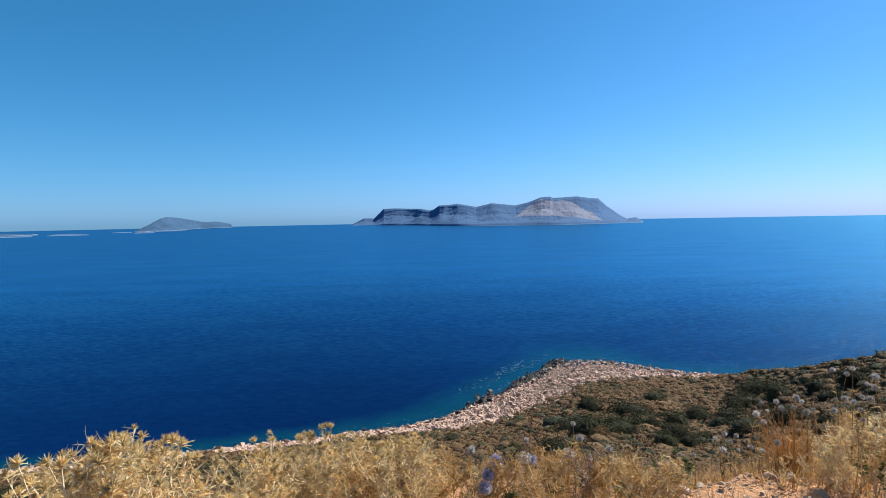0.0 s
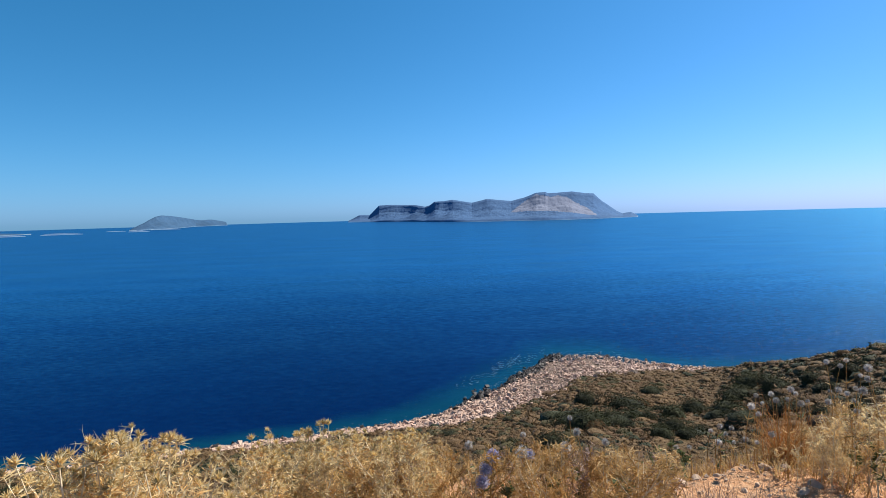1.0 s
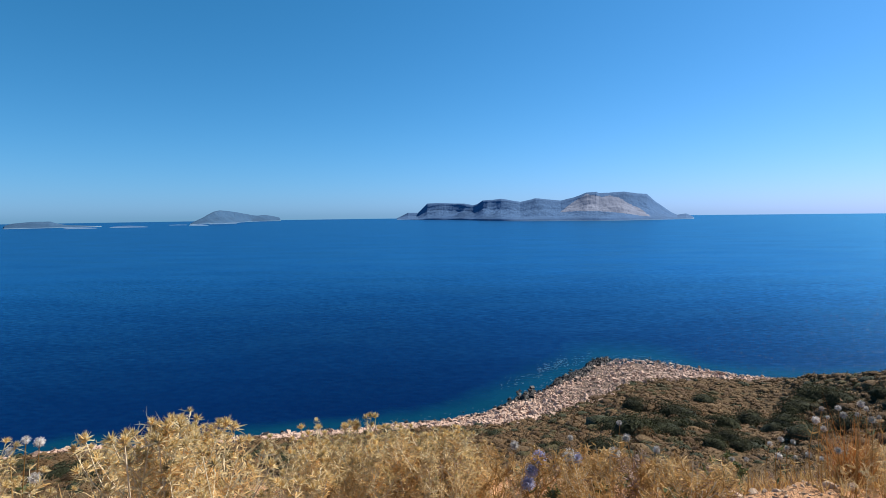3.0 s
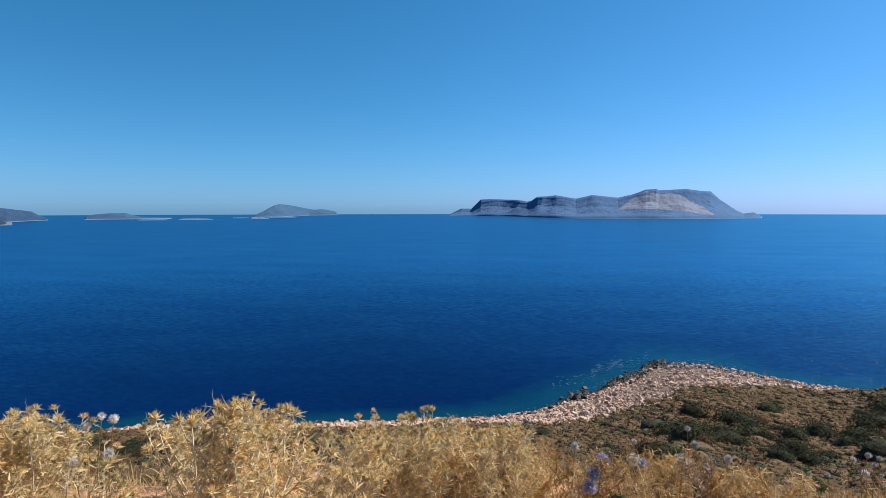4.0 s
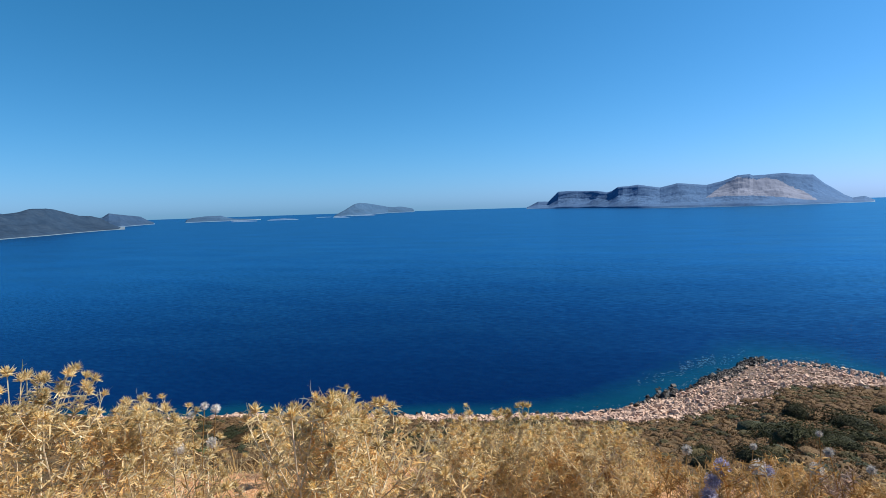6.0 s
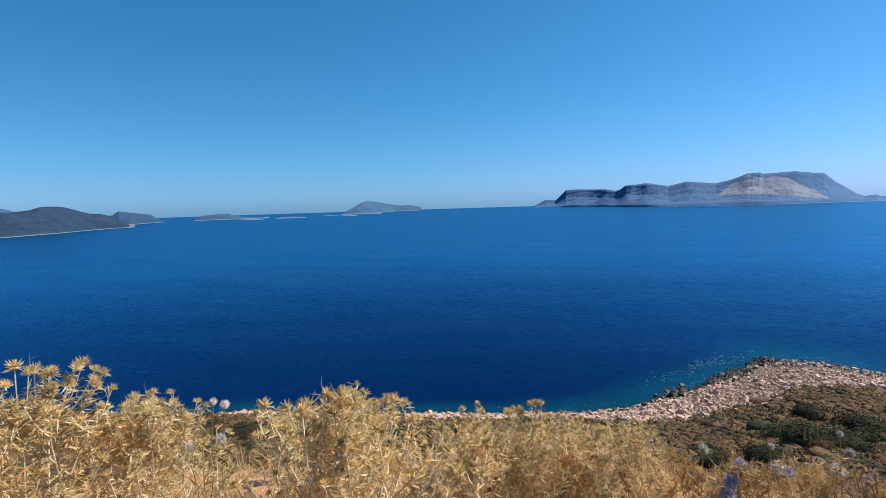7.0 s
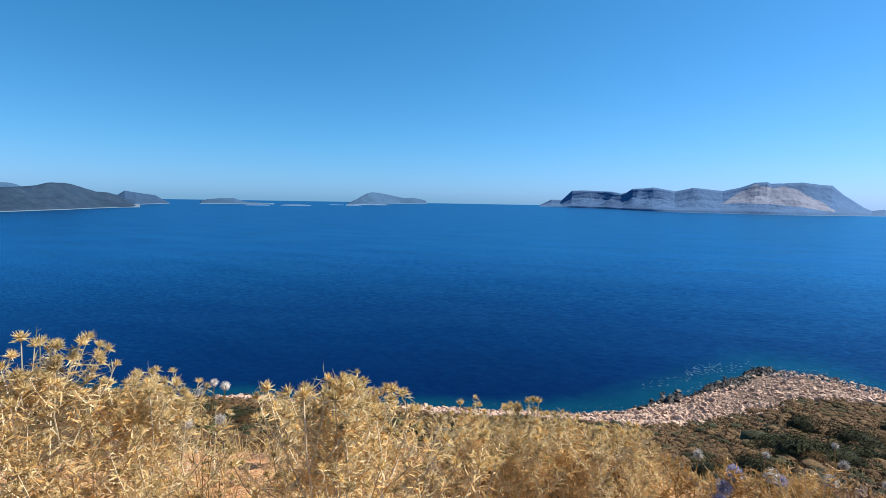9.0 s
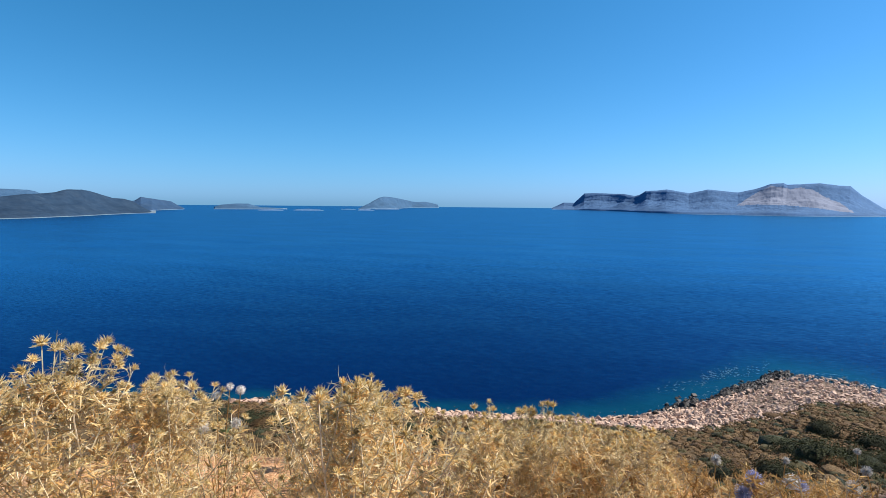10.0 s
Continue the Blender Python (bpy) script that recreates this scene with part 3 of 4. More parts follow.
# ragged dark reef by the cape, awash
for i in range(2300):
    az = rng.choice([rng.uniform(1.5, 11.5), rng.uniform(8, 12.5), rng.uniform(-45, 2), rng.uniform(12, 19)], p=[0.42, 0.22, 0.26, 0.10])
    if fbm(az * 0.55, 1.3, 2) < -0.12 and az < 9:
        continue
    r = float(table(az, *SHORE)) + rng.normal(-1.3, 1.3) * (1 if 1 < az < 13 else 0.6)
    x, y = at(az, r)
    j = int(rng.integers(len(LUMPS)))
    m = Euler((rng.normal() * 0.5, rng.normal() * 0.5, rng.uniform(0, 6.3))).to_matrix()
    size = rng.uniform(0.18, 0.55) * (1.0 if 1 < az < 12.5 else 0.32)
    dark.add(LUMPS[j][0] @ np.array(m).T * size + (x, y, max(ground_z(x, y), -0.05) + 0.05 * size), LUMPS[j][1])
tagged(part("wet_rocks", dark.mesh("wet_rocks", [M_WET]), shore, "dark wet rocks awash at the waterline"), kind="stuff")


# ------------------------------------------------------------------ scrub on the slope
def leaf_cloud(rng, count, radius, leaf, lobes=7, flat=0.85):
    """Many small leaves over a lumpy dome: points and facing."""
    c = rng.normal(size=(lobes, 3)) * 0.27
    c[:, 2] = np.abs(c[:, 2]) * 0.8
    k = rng.integers(lobes, size=count)
    d = rng.normal(size=(count, 3))
    d /= np.linalg.norm(d, axis=1)[:, None]
    d[:, 2] = np.abs(d[:, 2]) * np.where(rng.random(count) < 0.85, 1, -1)
    p = c[k] + d * (0.50 + 0.18 * rng.random((lobes, 1)))[k] * rng.uniform(0.88, 1.05, (count, 1))
    p[:, 2] = np.maximum(p[:, 2] * flat + 0.1, 0.02)
    p *= radius
    u = np.cross(d, rng.normal(size=(count, 3)))
    u /= np.linalg.norm(u, axis=1)[:, None]
    w = np.cross(d, u)
    h = leaf * rng.uniform(0.6, 1.4, (count, 1))
    n = d * h * 0.5
    quads = np.stack([p - u * h - n * 0.2, p - w * h * 0.6 + n, p + u * h, p + w * h * 0.6 + n], 1)
    return quads.reshape(-1, 3), [(4 * i, 4 * i + 1, 4 * i + 2, 4 * i + 3) for i in range(count)]


def cushion(rng, radius):
    """A knobbly low dome."""
    rings, n = ((1.0, -0.1), (0.9, 0.35), (0.4, 0.74)), 7
    v = []
    for k, (r, z) in enumerate(rings):
        for i in range(n):
            a = 2 * math.pi * (i + 0.5 * (k % 2)) / n
            w = rng.uniform(0.8, 1.15)
            v.append((math.cos(a) * r * w, math.sin(a) * r * w, z * rng.uniform(0.85, 1.1)))
    f = [(k * n + i, k * n + (i + 1) % n, (k + 1) * n + (i + 1) % n, (k + 1) * n + i) for k in range(2) for i in range(n)]
    f.append(tuple(2 * n + i for i in range(n)))
    return np.array(v) * radius, f


def shrub(seed, radius, mat, leaves=2100, leaf=0.038):
    rng = np.random.default_rng(seed)
    root = new("shrub", None)
    b = Build()
    v, f = leaf_cloud(rng, leaves, radius, leaf, 8)
    b.add(v, f)
    b.add(*cushion(rng, radius * 0.80))
    part("crown", b.mesh("crown", [mat], True), root)
    for i in range(5):
        t = Build()
        a, tip = rng.uniform(0, 6.3), rng.uniform(0.3, 0.7) * radius
        tube(t, [(0, 0, -0.1), (math.cos(a) * tip * 0.5, math.sin(a) * tip * 0.5, radius * 0.3), (math.cos(a) * tip, math.sin(a) * tip, radius * 0.6)], 0.04, 0.012, 4)
        part("branch", t.mesh("branch", [M_TWIG]), root)
    return root


def tube(b, pts, r0, r1, sides=4, slot=0):
    pts = np.asarray(pts, float)
    n = len(pts)
    d = np.gradient(pts, axis=0)
    d /= np.linalg.norm(d, axis=1)[:, None] + 1e-9
    ref = np.array([0.3, 0.9, 0.2])
    u = np.cross(d, ref)
    u /= np.linalg.norm(u, axis=1)[:, None] + 1e-9
    w = np.cross(d, u)
    rad = np.linspace(r0, r1, n)[:, None, None]
    ang = np.arange(sides) * 2 * math.pi / sides
    ring = pts[:, None] + rad * (u[:, None] * np.cos(ang)[None, :, None] + w[:, None] * np.sin(ang)[None, :, None])
    faces = [(k * sides + i, k * sides + (i + 1) % sides, (k + 1) * sides + (i + 1) % sides, (k + 1) * sides + i) for k in range(n - 1) for i in range(sides)]
    b.add(ring, faces, slot)


rng = np.random.default_rng(11)
SHRUBS = [shrub(60 + i, 1.0, M_SHRUB if i < 4 else M_BROWN) for i in range(6)]
LABELS = ["dense dark green evergreen shrub on the dry slope"] * 4 + ["brownish half-dry shrub on the slope"] * 2
# azimuth, height angle of the foot, radius
seen = [(14.9, -21.8, 2.5), (13.2, -21.6, 1.6), (17.0, -21.4, 1.7), (19.3, -19.4, 1.8), (15.0, -19.4, 1.3), (18.2, -21.4, 1.8), (20.2, -20.6, 1.5), (23.6, -20.0, 1.5), (25.6, -18.9, 1.4), (29.9, -19.9, 1.8),
        (27.5, -19.6, 1.3), (32.5, -16.4, 1.6), (33.0, -18.6, 1.6), (29.4, -17.4, 1.5), (28.5, -18.7, 1.5), (22.5, -21.8, 1.4), (24.6, -21.6, 1.2), (35.1, -15.3, 1.2), (37.8, -14.4, 1.4), (35.9, -16.2, 1.1),
        (30.3, -16.2, 1.4), (21.5, -17.7, 1.1), (36.0, -18.2, 1.1), (38.5, -17.0, 1.1), (-22, -24.2, 1.5), (-25, -23.6, 1.3), (-38, -22.4, 1.7), (-41, -21.8, 1.6), (-35, -22.6, 1.4), (-9, -24.6, 1.2),
        (-5, -24.6, 1.0), (-15, -24.4, 1.2), (-18, -24.0, 1.3), (2, -24.4, 1.0), (-29, -23.4, 1.3), (6, -23.6, 0.8)]


def on_slope(az, el):
    """The distance at which the slope shows at a height angle."""
    rc = float(table(az, *CREST))
    return min((abs(math.degrees(math.atan2(land(az, r)[0] - EYE, r)) - el), r) for r in np.linspace(14, rc, 90))[1]


spots = [(az, on_slope(az, el), s * on_slope(az, el) / 58) for az, el, s in seen]
for i in range(40):
    spots.append((rng.uniform(-45, 39), rng.uniform(22, 74), rng.uniform(0.6, 1.2)))
for i, (az, r, s) in enumerate(spots):
    x, y = at(az, r)
    k = i % 4 if i < len(seen) else int(rng.integers(6)) if az < 28 else 5
    m = Matrix.LocRotScale((x, y, ground_z(x, y) - 0.1), Euler((0, 0, rng.uniform(0, 6.3))).to_quaternion(), (s * rng.uniform(1.1, 1.5), s * 1.2, s * (rng.uniform(0.95, 1.2) if az > 7 else rng.uniform(0.6, 0.8))))
    ob = copy_thing(SHRUBS[k], m)
    tagged(ob, LABELS[k], "shrub", "shrubs on the slope")
    ob.matrix_basis = m
for s in SHRUBS:
    for o in [*s.children_recursive, s]:
        bpy.data.objects.remove(o)


def tuft(rng, count):
    """A small rounded cushion: a knobbly body bristling with short leaf tips."""
    n, v = 6, []
    for k, (r, z) in enumerate(((0.95, -0.15), (0.85, 0.28), (0.42, 0.54))):
        for i in range(n):
            a = 2 * math.pi * (i + 0.5 * (k % 2)) / n
            w = rng.uniform(0.7, 1.2)
            v.append((math.cos(a) * r * w, math.sin(a) * r * w, z * rng.uniform(0.85, 1.15)))
    f = [(k * n + i, k * n + (i + 1) % n, (k + 1) * n + (i + 1) % n, (k + 1) * n + i) for k in range(2) for i in range(n)] + [tuple(2 * n + i for i in range(n))]
    d = rng.normal(size=(count, 3))
    d[:, 2] = np.abs(d[:, 2]) + 0.1
    d /= np.linalg.norm(d, axis=1)[:, None]
    p = d * rng.uniform(0.7, 1.1, (count, 1)) * np.array([1, 1, 0.68])
    u = np.cross(d, rng.normal(size=(count, 3)))
    u /= np.linalg.norm(u, axis=1)[:, None]
    h = rng.uniform(0.07, 0.17, (count, 1))
    tips = np.stack([p - u * h, p + u * h, p + (d + rng.normal(size=(count, 3)) * 0.6) * h * 1.5], 1).reshape(-1, 3)
    m = len(v)
    return np.concatenate([np.array(v), tips]), f + [(m + 3 * i, m + 3 * i + 1, m + 3 * i + 2) for i in range(count)]


def scatter_scrub(name, label, count, mat, size, seed, gap, leaves=27):
    rng = np.random.default_rng(seed)
    proto = [tuft(np.random.default_rng(seed + 7 * i), leaves) for i in range(10)]
    b = Build()
    for i in range(count):
        az = rng.uniform(-62, 44) if i % 3 else rng.uniform(8, 44)
        rc = float(table(az, *CREST))
        r = math.sqrt(rng.uniform(13 ** 2, (rc + 1.5) ** 2))
        x, y = at(az, r)
        if fbm(x * 0.09, y * 0.09, seed) < gap:
            continue
        v, f = proto[int(rng.integers(10))]
        a = rng.uniform(0, 6.3)
        c, s = math.cos(a), math.sin(a)
        k = size * rng.lognormal(0, 0.4) * min(1.0, max(0.45, r / 45))
        b.add(v @ np.array([[c, s, 0], [-s, c, 0], [0, 0, rng.uniform(0.6, 1.0)]]) * k + (x, y, ground_z(x, y) - 0.05), f)
    return tagged(new(name, b.mesh(name, [mat], True)), label, "scrub", kind="stuff")


scatter_scrub("low_scrub", "low brown cushions of summer-dry scrub on the slope", 12500, M_BROWN, 0.34, 21, -1.2, 22)
scatter_scrub("olive_scrub", "low olive cushions among the dry scrub", 2300, M_OLIVE, 0.40, 27, -0.05, 24)
scatter_scrub("green_scrub", "small dark green cushions among the dry scrub", 800, M_SHRUB, 0.50, 33, 0.0)


# ------------------------------------------------------------------ dry plants near the viewpoint
def arc(p, d, length, droop, n=4):
    """Points along a bending shoot from p in direction d."""
    p, d = np.array(p, float), np.array(d, float)
    out = [p]
    for i in range(n):
        d = d / np.linalg.norm(d)
        p = p + d * length / n
        out.append(p)
        d = d + np.array([0, 0, droop]) / n
    return np.array(out), d / np.linalg.norm(d)


def spike(b, p, d, length, width, slot=0):
    """A thin three-sided thorn."""
    d = d / np.linalg.norm(d)
    u = np.cross(d, (0.31, 0.2, 0.93))
    u /= np.linalg.norm(u) + 1e-9
    w = np.cross(d, u)
    b.add([p + u * width, p - u * 0.5 * width + w * 0.87 * width, p - u * 0.5 * width - w * 0.87 * width, p + d * length], [(0, 1, 3), (1, 2, 3), (2, 0, 3)], slot)


def blade(b, p, d, length, width, rng, slot=0, curl=0.9, spines=2):
    """A narrow leaf that curls and twists, with thorns along its edges."""
    d = d / np.linalg.norm(d)
    side = np.cross(d, rng.normal(size=3))
    side /= np.linalg.norm(side) + 1e-9
    bend = rng.normal(size=3) * curl
    pts, q = [np.array(p, float)], d
    for i in range(3):
        q = q + bend / 3
        pts.append(pts[-1] + q / np.linalg.norm(q) * length / 3)
    wid = np.array([0.6, 1.0, 0.7, 0.05]) * width
    v = np.concatenate([np.stack([c - side * k, c + side * k]) for c, k in zip(pts, wid)])
    b.add(v, [(0, 1, 3, 2), (2, 3, 5, 4), (4, 5, 7, 6)], slot)
    for i in range(spines):
        sg = 1 if i % 2 else -1
        c = pts[1 + i % 2]
        out = c + (side * sg + d * 0.6) * length * 0.22
        b.add([c - d * width * 0.5, c + d * width * 0.5, out], [(0, 1, 2)], slot)


def add_head(b, p, d, size, rng, slot=0):
    """A dry spiny flower head: a small bulb in a star of bracts."""
    turn = Vector(d).to_track_quat("Z", "Y").to_matrix()
    turn = np.array(turn)
    ang = np.arange(6) * math.pi / 3
    v = np.array([(r * math.cos(a), r * math.sin(a), z) for r, z in ((0.2, 0.0), (0.5, 0.45), (0.25, 1.1)) for a in ang]) * size
    b.add(v @ turn.T + p, [(k * 6 + i, k * 6 + (i + 1) % 6, (k + 1) * 6 + (i + 1) % 6, (k + 1) * 6 + i) for k in range(2) for i in range(6)], slot)
    for count, t0, t1, l0, l1 in ((9, 0.0, 0.5, 0.9, 1.4), (12, 0.4, 0.9, 1.1, 1.7), (10, 0.8, 1.5, 1.0, 1.6)):
        for i in range(count):
            a, t = (i + rng.uniform(-0.4, 0.4)) * 6.283 / count, rng.uniform(t0, t1)
            e = np.array([math.cos(a) * math.sin(t), math.sin(a) * math.sin(t), math.cos(t)])
            spike(b, turn @ (np.array([e[0], e[1], e[2] + 0.9]) * size * 0.4) + p, turn @ e, size * rng.uniform(l0, l1), size * 0.14, slot)
    for i in range(9):
        a = i * 0.7 + rng.normal() * 0.2
        e = np.array([math.cos(a), math.sin(a), rng.uniform(0.0, 1.1)])
        blade(b, turn @ np.array([0, 0, size * 0.2]) + p, turn @ e, size * rng.uniform(1.3, 2.1), size * 0.20, rng, slot, 0.7, 2)


def head_mesh(seed, size):
    b = Build()
    add_head(b, np.zeros(3), (0, 0, 1), size, np.random.default_rng(seed))
    return b.mesh("flower_head", [M_SPINE])


HEAD = 0.0132
HEADS = [head_mesh(80 + i, HEAD) for i in range(6)]


def thistle(name, seed, height, shoots, subs, leaf, single, mats, bare_top=0.0, heads=True, dense=1.0, wide=1.0):
    """A dry branching plant: stem, curled spiny leaves, and a flower head on each shoot. single: every head is a part of its own."""
    rng = np.random.default_rng(seed)
    root = new(name, None)
    st, lf, hd = Build(), Build(), Build()
    tips = []
    main, d0 = arc((0, 0, -0.03), (0.02, 0.02, 1), height + 0.01, 0.05, 8)
    main[1:8, :2] += rng.normal(size=(7, 2)) * 0.008
    tube(st, main, 0.0034, 0.0017, 4)
    tips.append((main[-1], d0, 1.15))

    def dress(pts, k, size):
        for q0, q1 in zip(pts[:-1], pts[1:]):
            for j in range(k):
                q = q0 + (q1 - q0) * rng.random()
                a = rng.uniform(0, 6.3)
                d = np.array([math.cos(a), math.sin(a), rng.uniform(-0.3, 1.0)])
                blade(lf, q, d, leaf * size * rng.uniform(0.6, 1.5), wide * leaf * rng.uniform(0.03, 0.06), rng)

    dress(main[2:7], round(13 * dense), 1.2)
    for i in range(shoots):
        s = rng.uniform(0.15, 0.97 - bare_top)
        k0 = min(7, int(s * 8))
        q = main[k0] + (main[k0 + 1] - main[k0]) * (s * 8 - k0)
        a = i * 2.4 + rng.normal() * 0.4
        d = np.array([math.cos(a) * 0.9, math.sin(a) * 0.9, rng.uniform(0.4, 1.2)])
        length = min(height * rng.uniform(0.22, 0.5) * (1.3 - 0.7 * s), (height - q[2]) * 0.95 + 0.02)
        sh, d1 = arc(q, d, length, 1.0, 4)
        tube(st, sh, 0.0022, 0.0013, 3)
        dress(sh, round(10 * dense), 1.0)
        tips.append((sh[-1], d1, rng.uniform(0.75, 1.1)))
        for j in range(subs):
            k = int(rng.integers(1, 4))
            a2 = rng.uniform(0, 6.3)
            s2, d2 = arc(sh[k], (math.cos(a2), math.sin(a2), 0.9), length * rng.uniform(0.3, 0.55), 1.0, 3)
            if s2[-1][2] > height - 0.015:
                continue
            tube(st, s2, 0.0016, 0.0010, 3)
            dress(s2, round(8 * dense), 0.85)
            tips.append((s2[-1], d2, rng.uniform(0.6, 1.0)))
    tagged(part("stem", st.mesh("stem", [mats[0]]), root), "dry branching stem", kind="stuff" if name == "green_thistle" else "")
    part("leaves", lf.mesh("leaves", [mats[1]]), root, "curled spiny leaves")
    for p, d, s in tips if heads else ():
        if single:
            ob = part("flower_head", HEADS[int(rng.integers(6))], root)
            ob.matrix_basis = Matrix.LocRotScale(Vector(p), Vector(d).to_track_quat("Z", "Y"), (s,) * 3)
        else:
            add_head(hd, p, d, HEAD * s, rng)
    if hd.count:
        tagged(part("flower_heads", hd.mesh("flower_heads", [M_SPINE]), root), kind="stuff")
    return root


def globe_mesh(seed, mats, size=0.024, rays=150):
    """A globe flower: florets standing out all round a small core."""
    rng = np.random.default_rng(seed)
    b = Build()
    for i in range(rays):
        z = 1 - 2 * (i + 0.5) / rays
        a = i * 2.39996
        d = np.array([math.cos(a) * math.sqrt(1 - z * z), math.sin(a) * math.sqrt(1 - z * z), z]) + rng.normal(size=3) * 0.06
        spike(b, d * size * 0.38, d, size * rng.uniform(0.52, 0.70), size * 0.085, 0)
        if i % 2 == 0:
            for k in range(3):
                spike(b, d * size * 0.92, d * 0.6 + rng.normal(size=3) * 0.7, size * 0.25, size * 0.05, 0)
    return b.mesh("globe", mats)


GLOBES_BLUE = [globe_mesh(120 + i, [M_BLUE]) for i in range(2)]
GLOBES_PALE = [globe_mesh(130 + i, [M_PALE], rays=120) for i in range(3)]
b = Build()
v, f = lump(np.random.default_rng(119), 2, (1, 1, 1), 0.05)
b.add(v * 0.0101, f)
CORE = b.mesh("core", [M_CORE])


def globe_thistle(az, r, height, size, blue, label, seed):
    """A globe thistle: one upright stem, a ball of florets on top and a few jagged leaves low down."""
    rng = np.random.default_rng(seed)
    root = new("globe_thistle", None)
    x, y = at(az, r)
    root.matrix_basis = pose(x, y, ground_z(x, y))
    st, lf = Build(), Build()
    bend = rng.normal(size=2) * 0.05 * height
    top = np.array([0, 0, height - size])
    pts = np.array([(bend[0] * math.sin(math.pi * s), bend[1] * math.sin(math.pi * s), -0.03 + (height - size + 0.03) * s) for s in np.linspace(0, 1, 6)])
    tube(st, pts, 0.0028, 0.0016, 4)
    for i in range(9):
        k = int(rng.integers(0, 5))
        a = rng.uniform(0, 6.3)
        blade(lf, pts[k], np.array([math.cos(a), math.sin(a), 0.3]), rng.uniform(0.03, 0.06), rng.uniform(0.002, 0.005), rng, 0, 0.9, 4)
    part("stem", st.mesh("stem", [M_OCHRE]), root)
    part("leaves", lf.mesh("leaves", [M_GREEN if blue or seed % 3 == 0 else M_OCHRE]), root)
    pool = GLOBES_BLUE if blue else GLOBES_PALE
    ob = part("globe", pool[seed % len(pool)], root)
    ob.matrix_basis = Matrix.LocRotScale(Vector(top), Euler(rng.uniform(0, 6, 3)).to_quaternion(), (size / 0.024,) * 3)
    part("core", CORE, ob, "dark seed core")
    return tagged(root, label, "globe thistle", "globe thistles")


def put(ob, az, r, rot, scale, label, category, group):
    x, y = at(az, r)
    m = Matrix.LocRotScale((x, y, ground_z(x, y)), Euler((0, 0, rot)).to_quaternion(), (scale,) * 3)
    c = copy_thing(ob, m)
    c.matrix_basis = m
    return tagged(c, label, category, group)


def scrap(obs):
    for s in obs:
        for o in [*s.children_recursive, s]:
            bpy.data.objects.remove(o)


rng = np.random.default_rng(3)
STRAW, GOLD = [M_STEM, M_STRAW], [M_STEM, M_GRASS]
FINE = [thistle("dry_thistle", 200 + i, 1.0, 10, 2, 0.036, True, STRAW if i < 3 else GOLD, 0.0, True, 0.75, 1.4) for i in range(5)]
MASS = [thistle("dry_thistle", 230 + i, 0.8, 10, 2, 0.038, True, STRAW if i % 2 else GOLD, 0.0, True, 0.62, 1.35) for i in range(7)]
HERB = [thistle("dry_herb", 260 + i, 0.45, 9, 2, 0.032, False, ([M_TAN, M_TAN], [M_TAN, M_OCHRE], [M_STEM, M_OCHRE], [M_OCHRE, M_PURPLE], [M_STEM, M_TAN], [M_STEM, M_GRASS], [M_STEM, M_STRAW])[i], 0.0, False, 0.42, 1.5) for i in range(7)]
LEAN = [thistle("dry_thistle", 280 + i, 0.7, 8, 1, 0.028, True, STRAW, 0.04) for i in range(3)]
T_LABEL = "tall dry golden thistle with pale stems and spiny heads"
TALL = [(-57.5, 1.98, 1.05), (-55.8, 1.98, 1.03), (-54.8, 1.95, 0.97), (-52.3, 1.98, 0.93), (-50.0, 1.95, 0.94), (-48.9, 1.98, 0.93), (-47.6, 1.9, 0.93), (-46.1, 1.98, 0.88),
        (-53.5, 2.0, 0.92), (-60.0, 1.9, 0.97), (-35.2, 1.4, 1.04), (-32.4, 1.42, 1.01), (-31.2, 1.45, 0.98), (-29.0, 1.42, 0.98), (-33.6, 1.5, 0.94)]
for i, (az, r, h) in enumerate(TALL):
    put(FINE[i % 5], az, r, rng.uniform(0, 6.3), h * (1.0 if az < -54 else 0.952), T_LABEL, "thistle", "dry thistles")
for i, (az, r, h) in enumerate(((-28.1, 1.9, 0.85), (-19.8, 2.3, 0.60), (-18.2, 2.3, 0.60), (-15.5, 2.3, 0.60), (-14.1, 2.28, 0.61), (-14.6, 2.28, 0.60), (-13.3, 2.3, 0.635), (-12.0, 2.3, 0.63), (-22.6, 2.2, 0.58), (-38.0, 1.9, 0.80), (-9.0, 2.4, 0.52))):
    put(LEAN[i % 3], az, r, rng.uniform(0, 6.3), h / 0.7, "slender dry thistle with few spiny heads", "thistle", "dry thistles")
for i in range(112):
    az = rng.uniform(-68, -1)
    r = rng.uniform(2.25, 3.3)
    if -46.2 < az < -37.5 and r < 2.6:
        continue
    if -62 < az < -40 and (r < 2.9 or i % 2):
        continue
    if r < 2.25 and rng.random() < (0.9 if -57 < az < -46 else 0.5):
        continue
    top = min(room(az, r), 1.02) * rng.uniform(0.62, 1.0)
    if top > 0.25:
        put(MASS[int(rng.integers(7))], az, r, rng.uniform(0, 6.3), top / 0.8, "bushy straw-coloured dry thistle", "thistle", "dry thistles")
for i in range(258):
    az = rng.uniform(-19, -3) if i < 40 else rng.uniform(-8, 24) if i < 165 else rng.uniform(19, 46) if i % 2 else rng.uniform(32, 43)
    r = rng.uniform(2.1, 3.05) if az < 23.5 else 3.3 + 0.035 * (az - 24) + rng.uniform(0, 0.9)
    top = min(room(az, r), 0.75) * rng.uniform(0.55, 1.0)
    if top > 0.10:
        put(HERB[(2, 4, 5, 6, 4)[i % 5] if az > 31 else int(rng.integers(6)) if i >= 40 else (0, 4, 5, 6, 5, 6)[i % 6]], az, r, rng.uniform(0, 6.3), top / 0.45, "low ochre dry herb with curled leaves", "dry herb", "dry herbs")
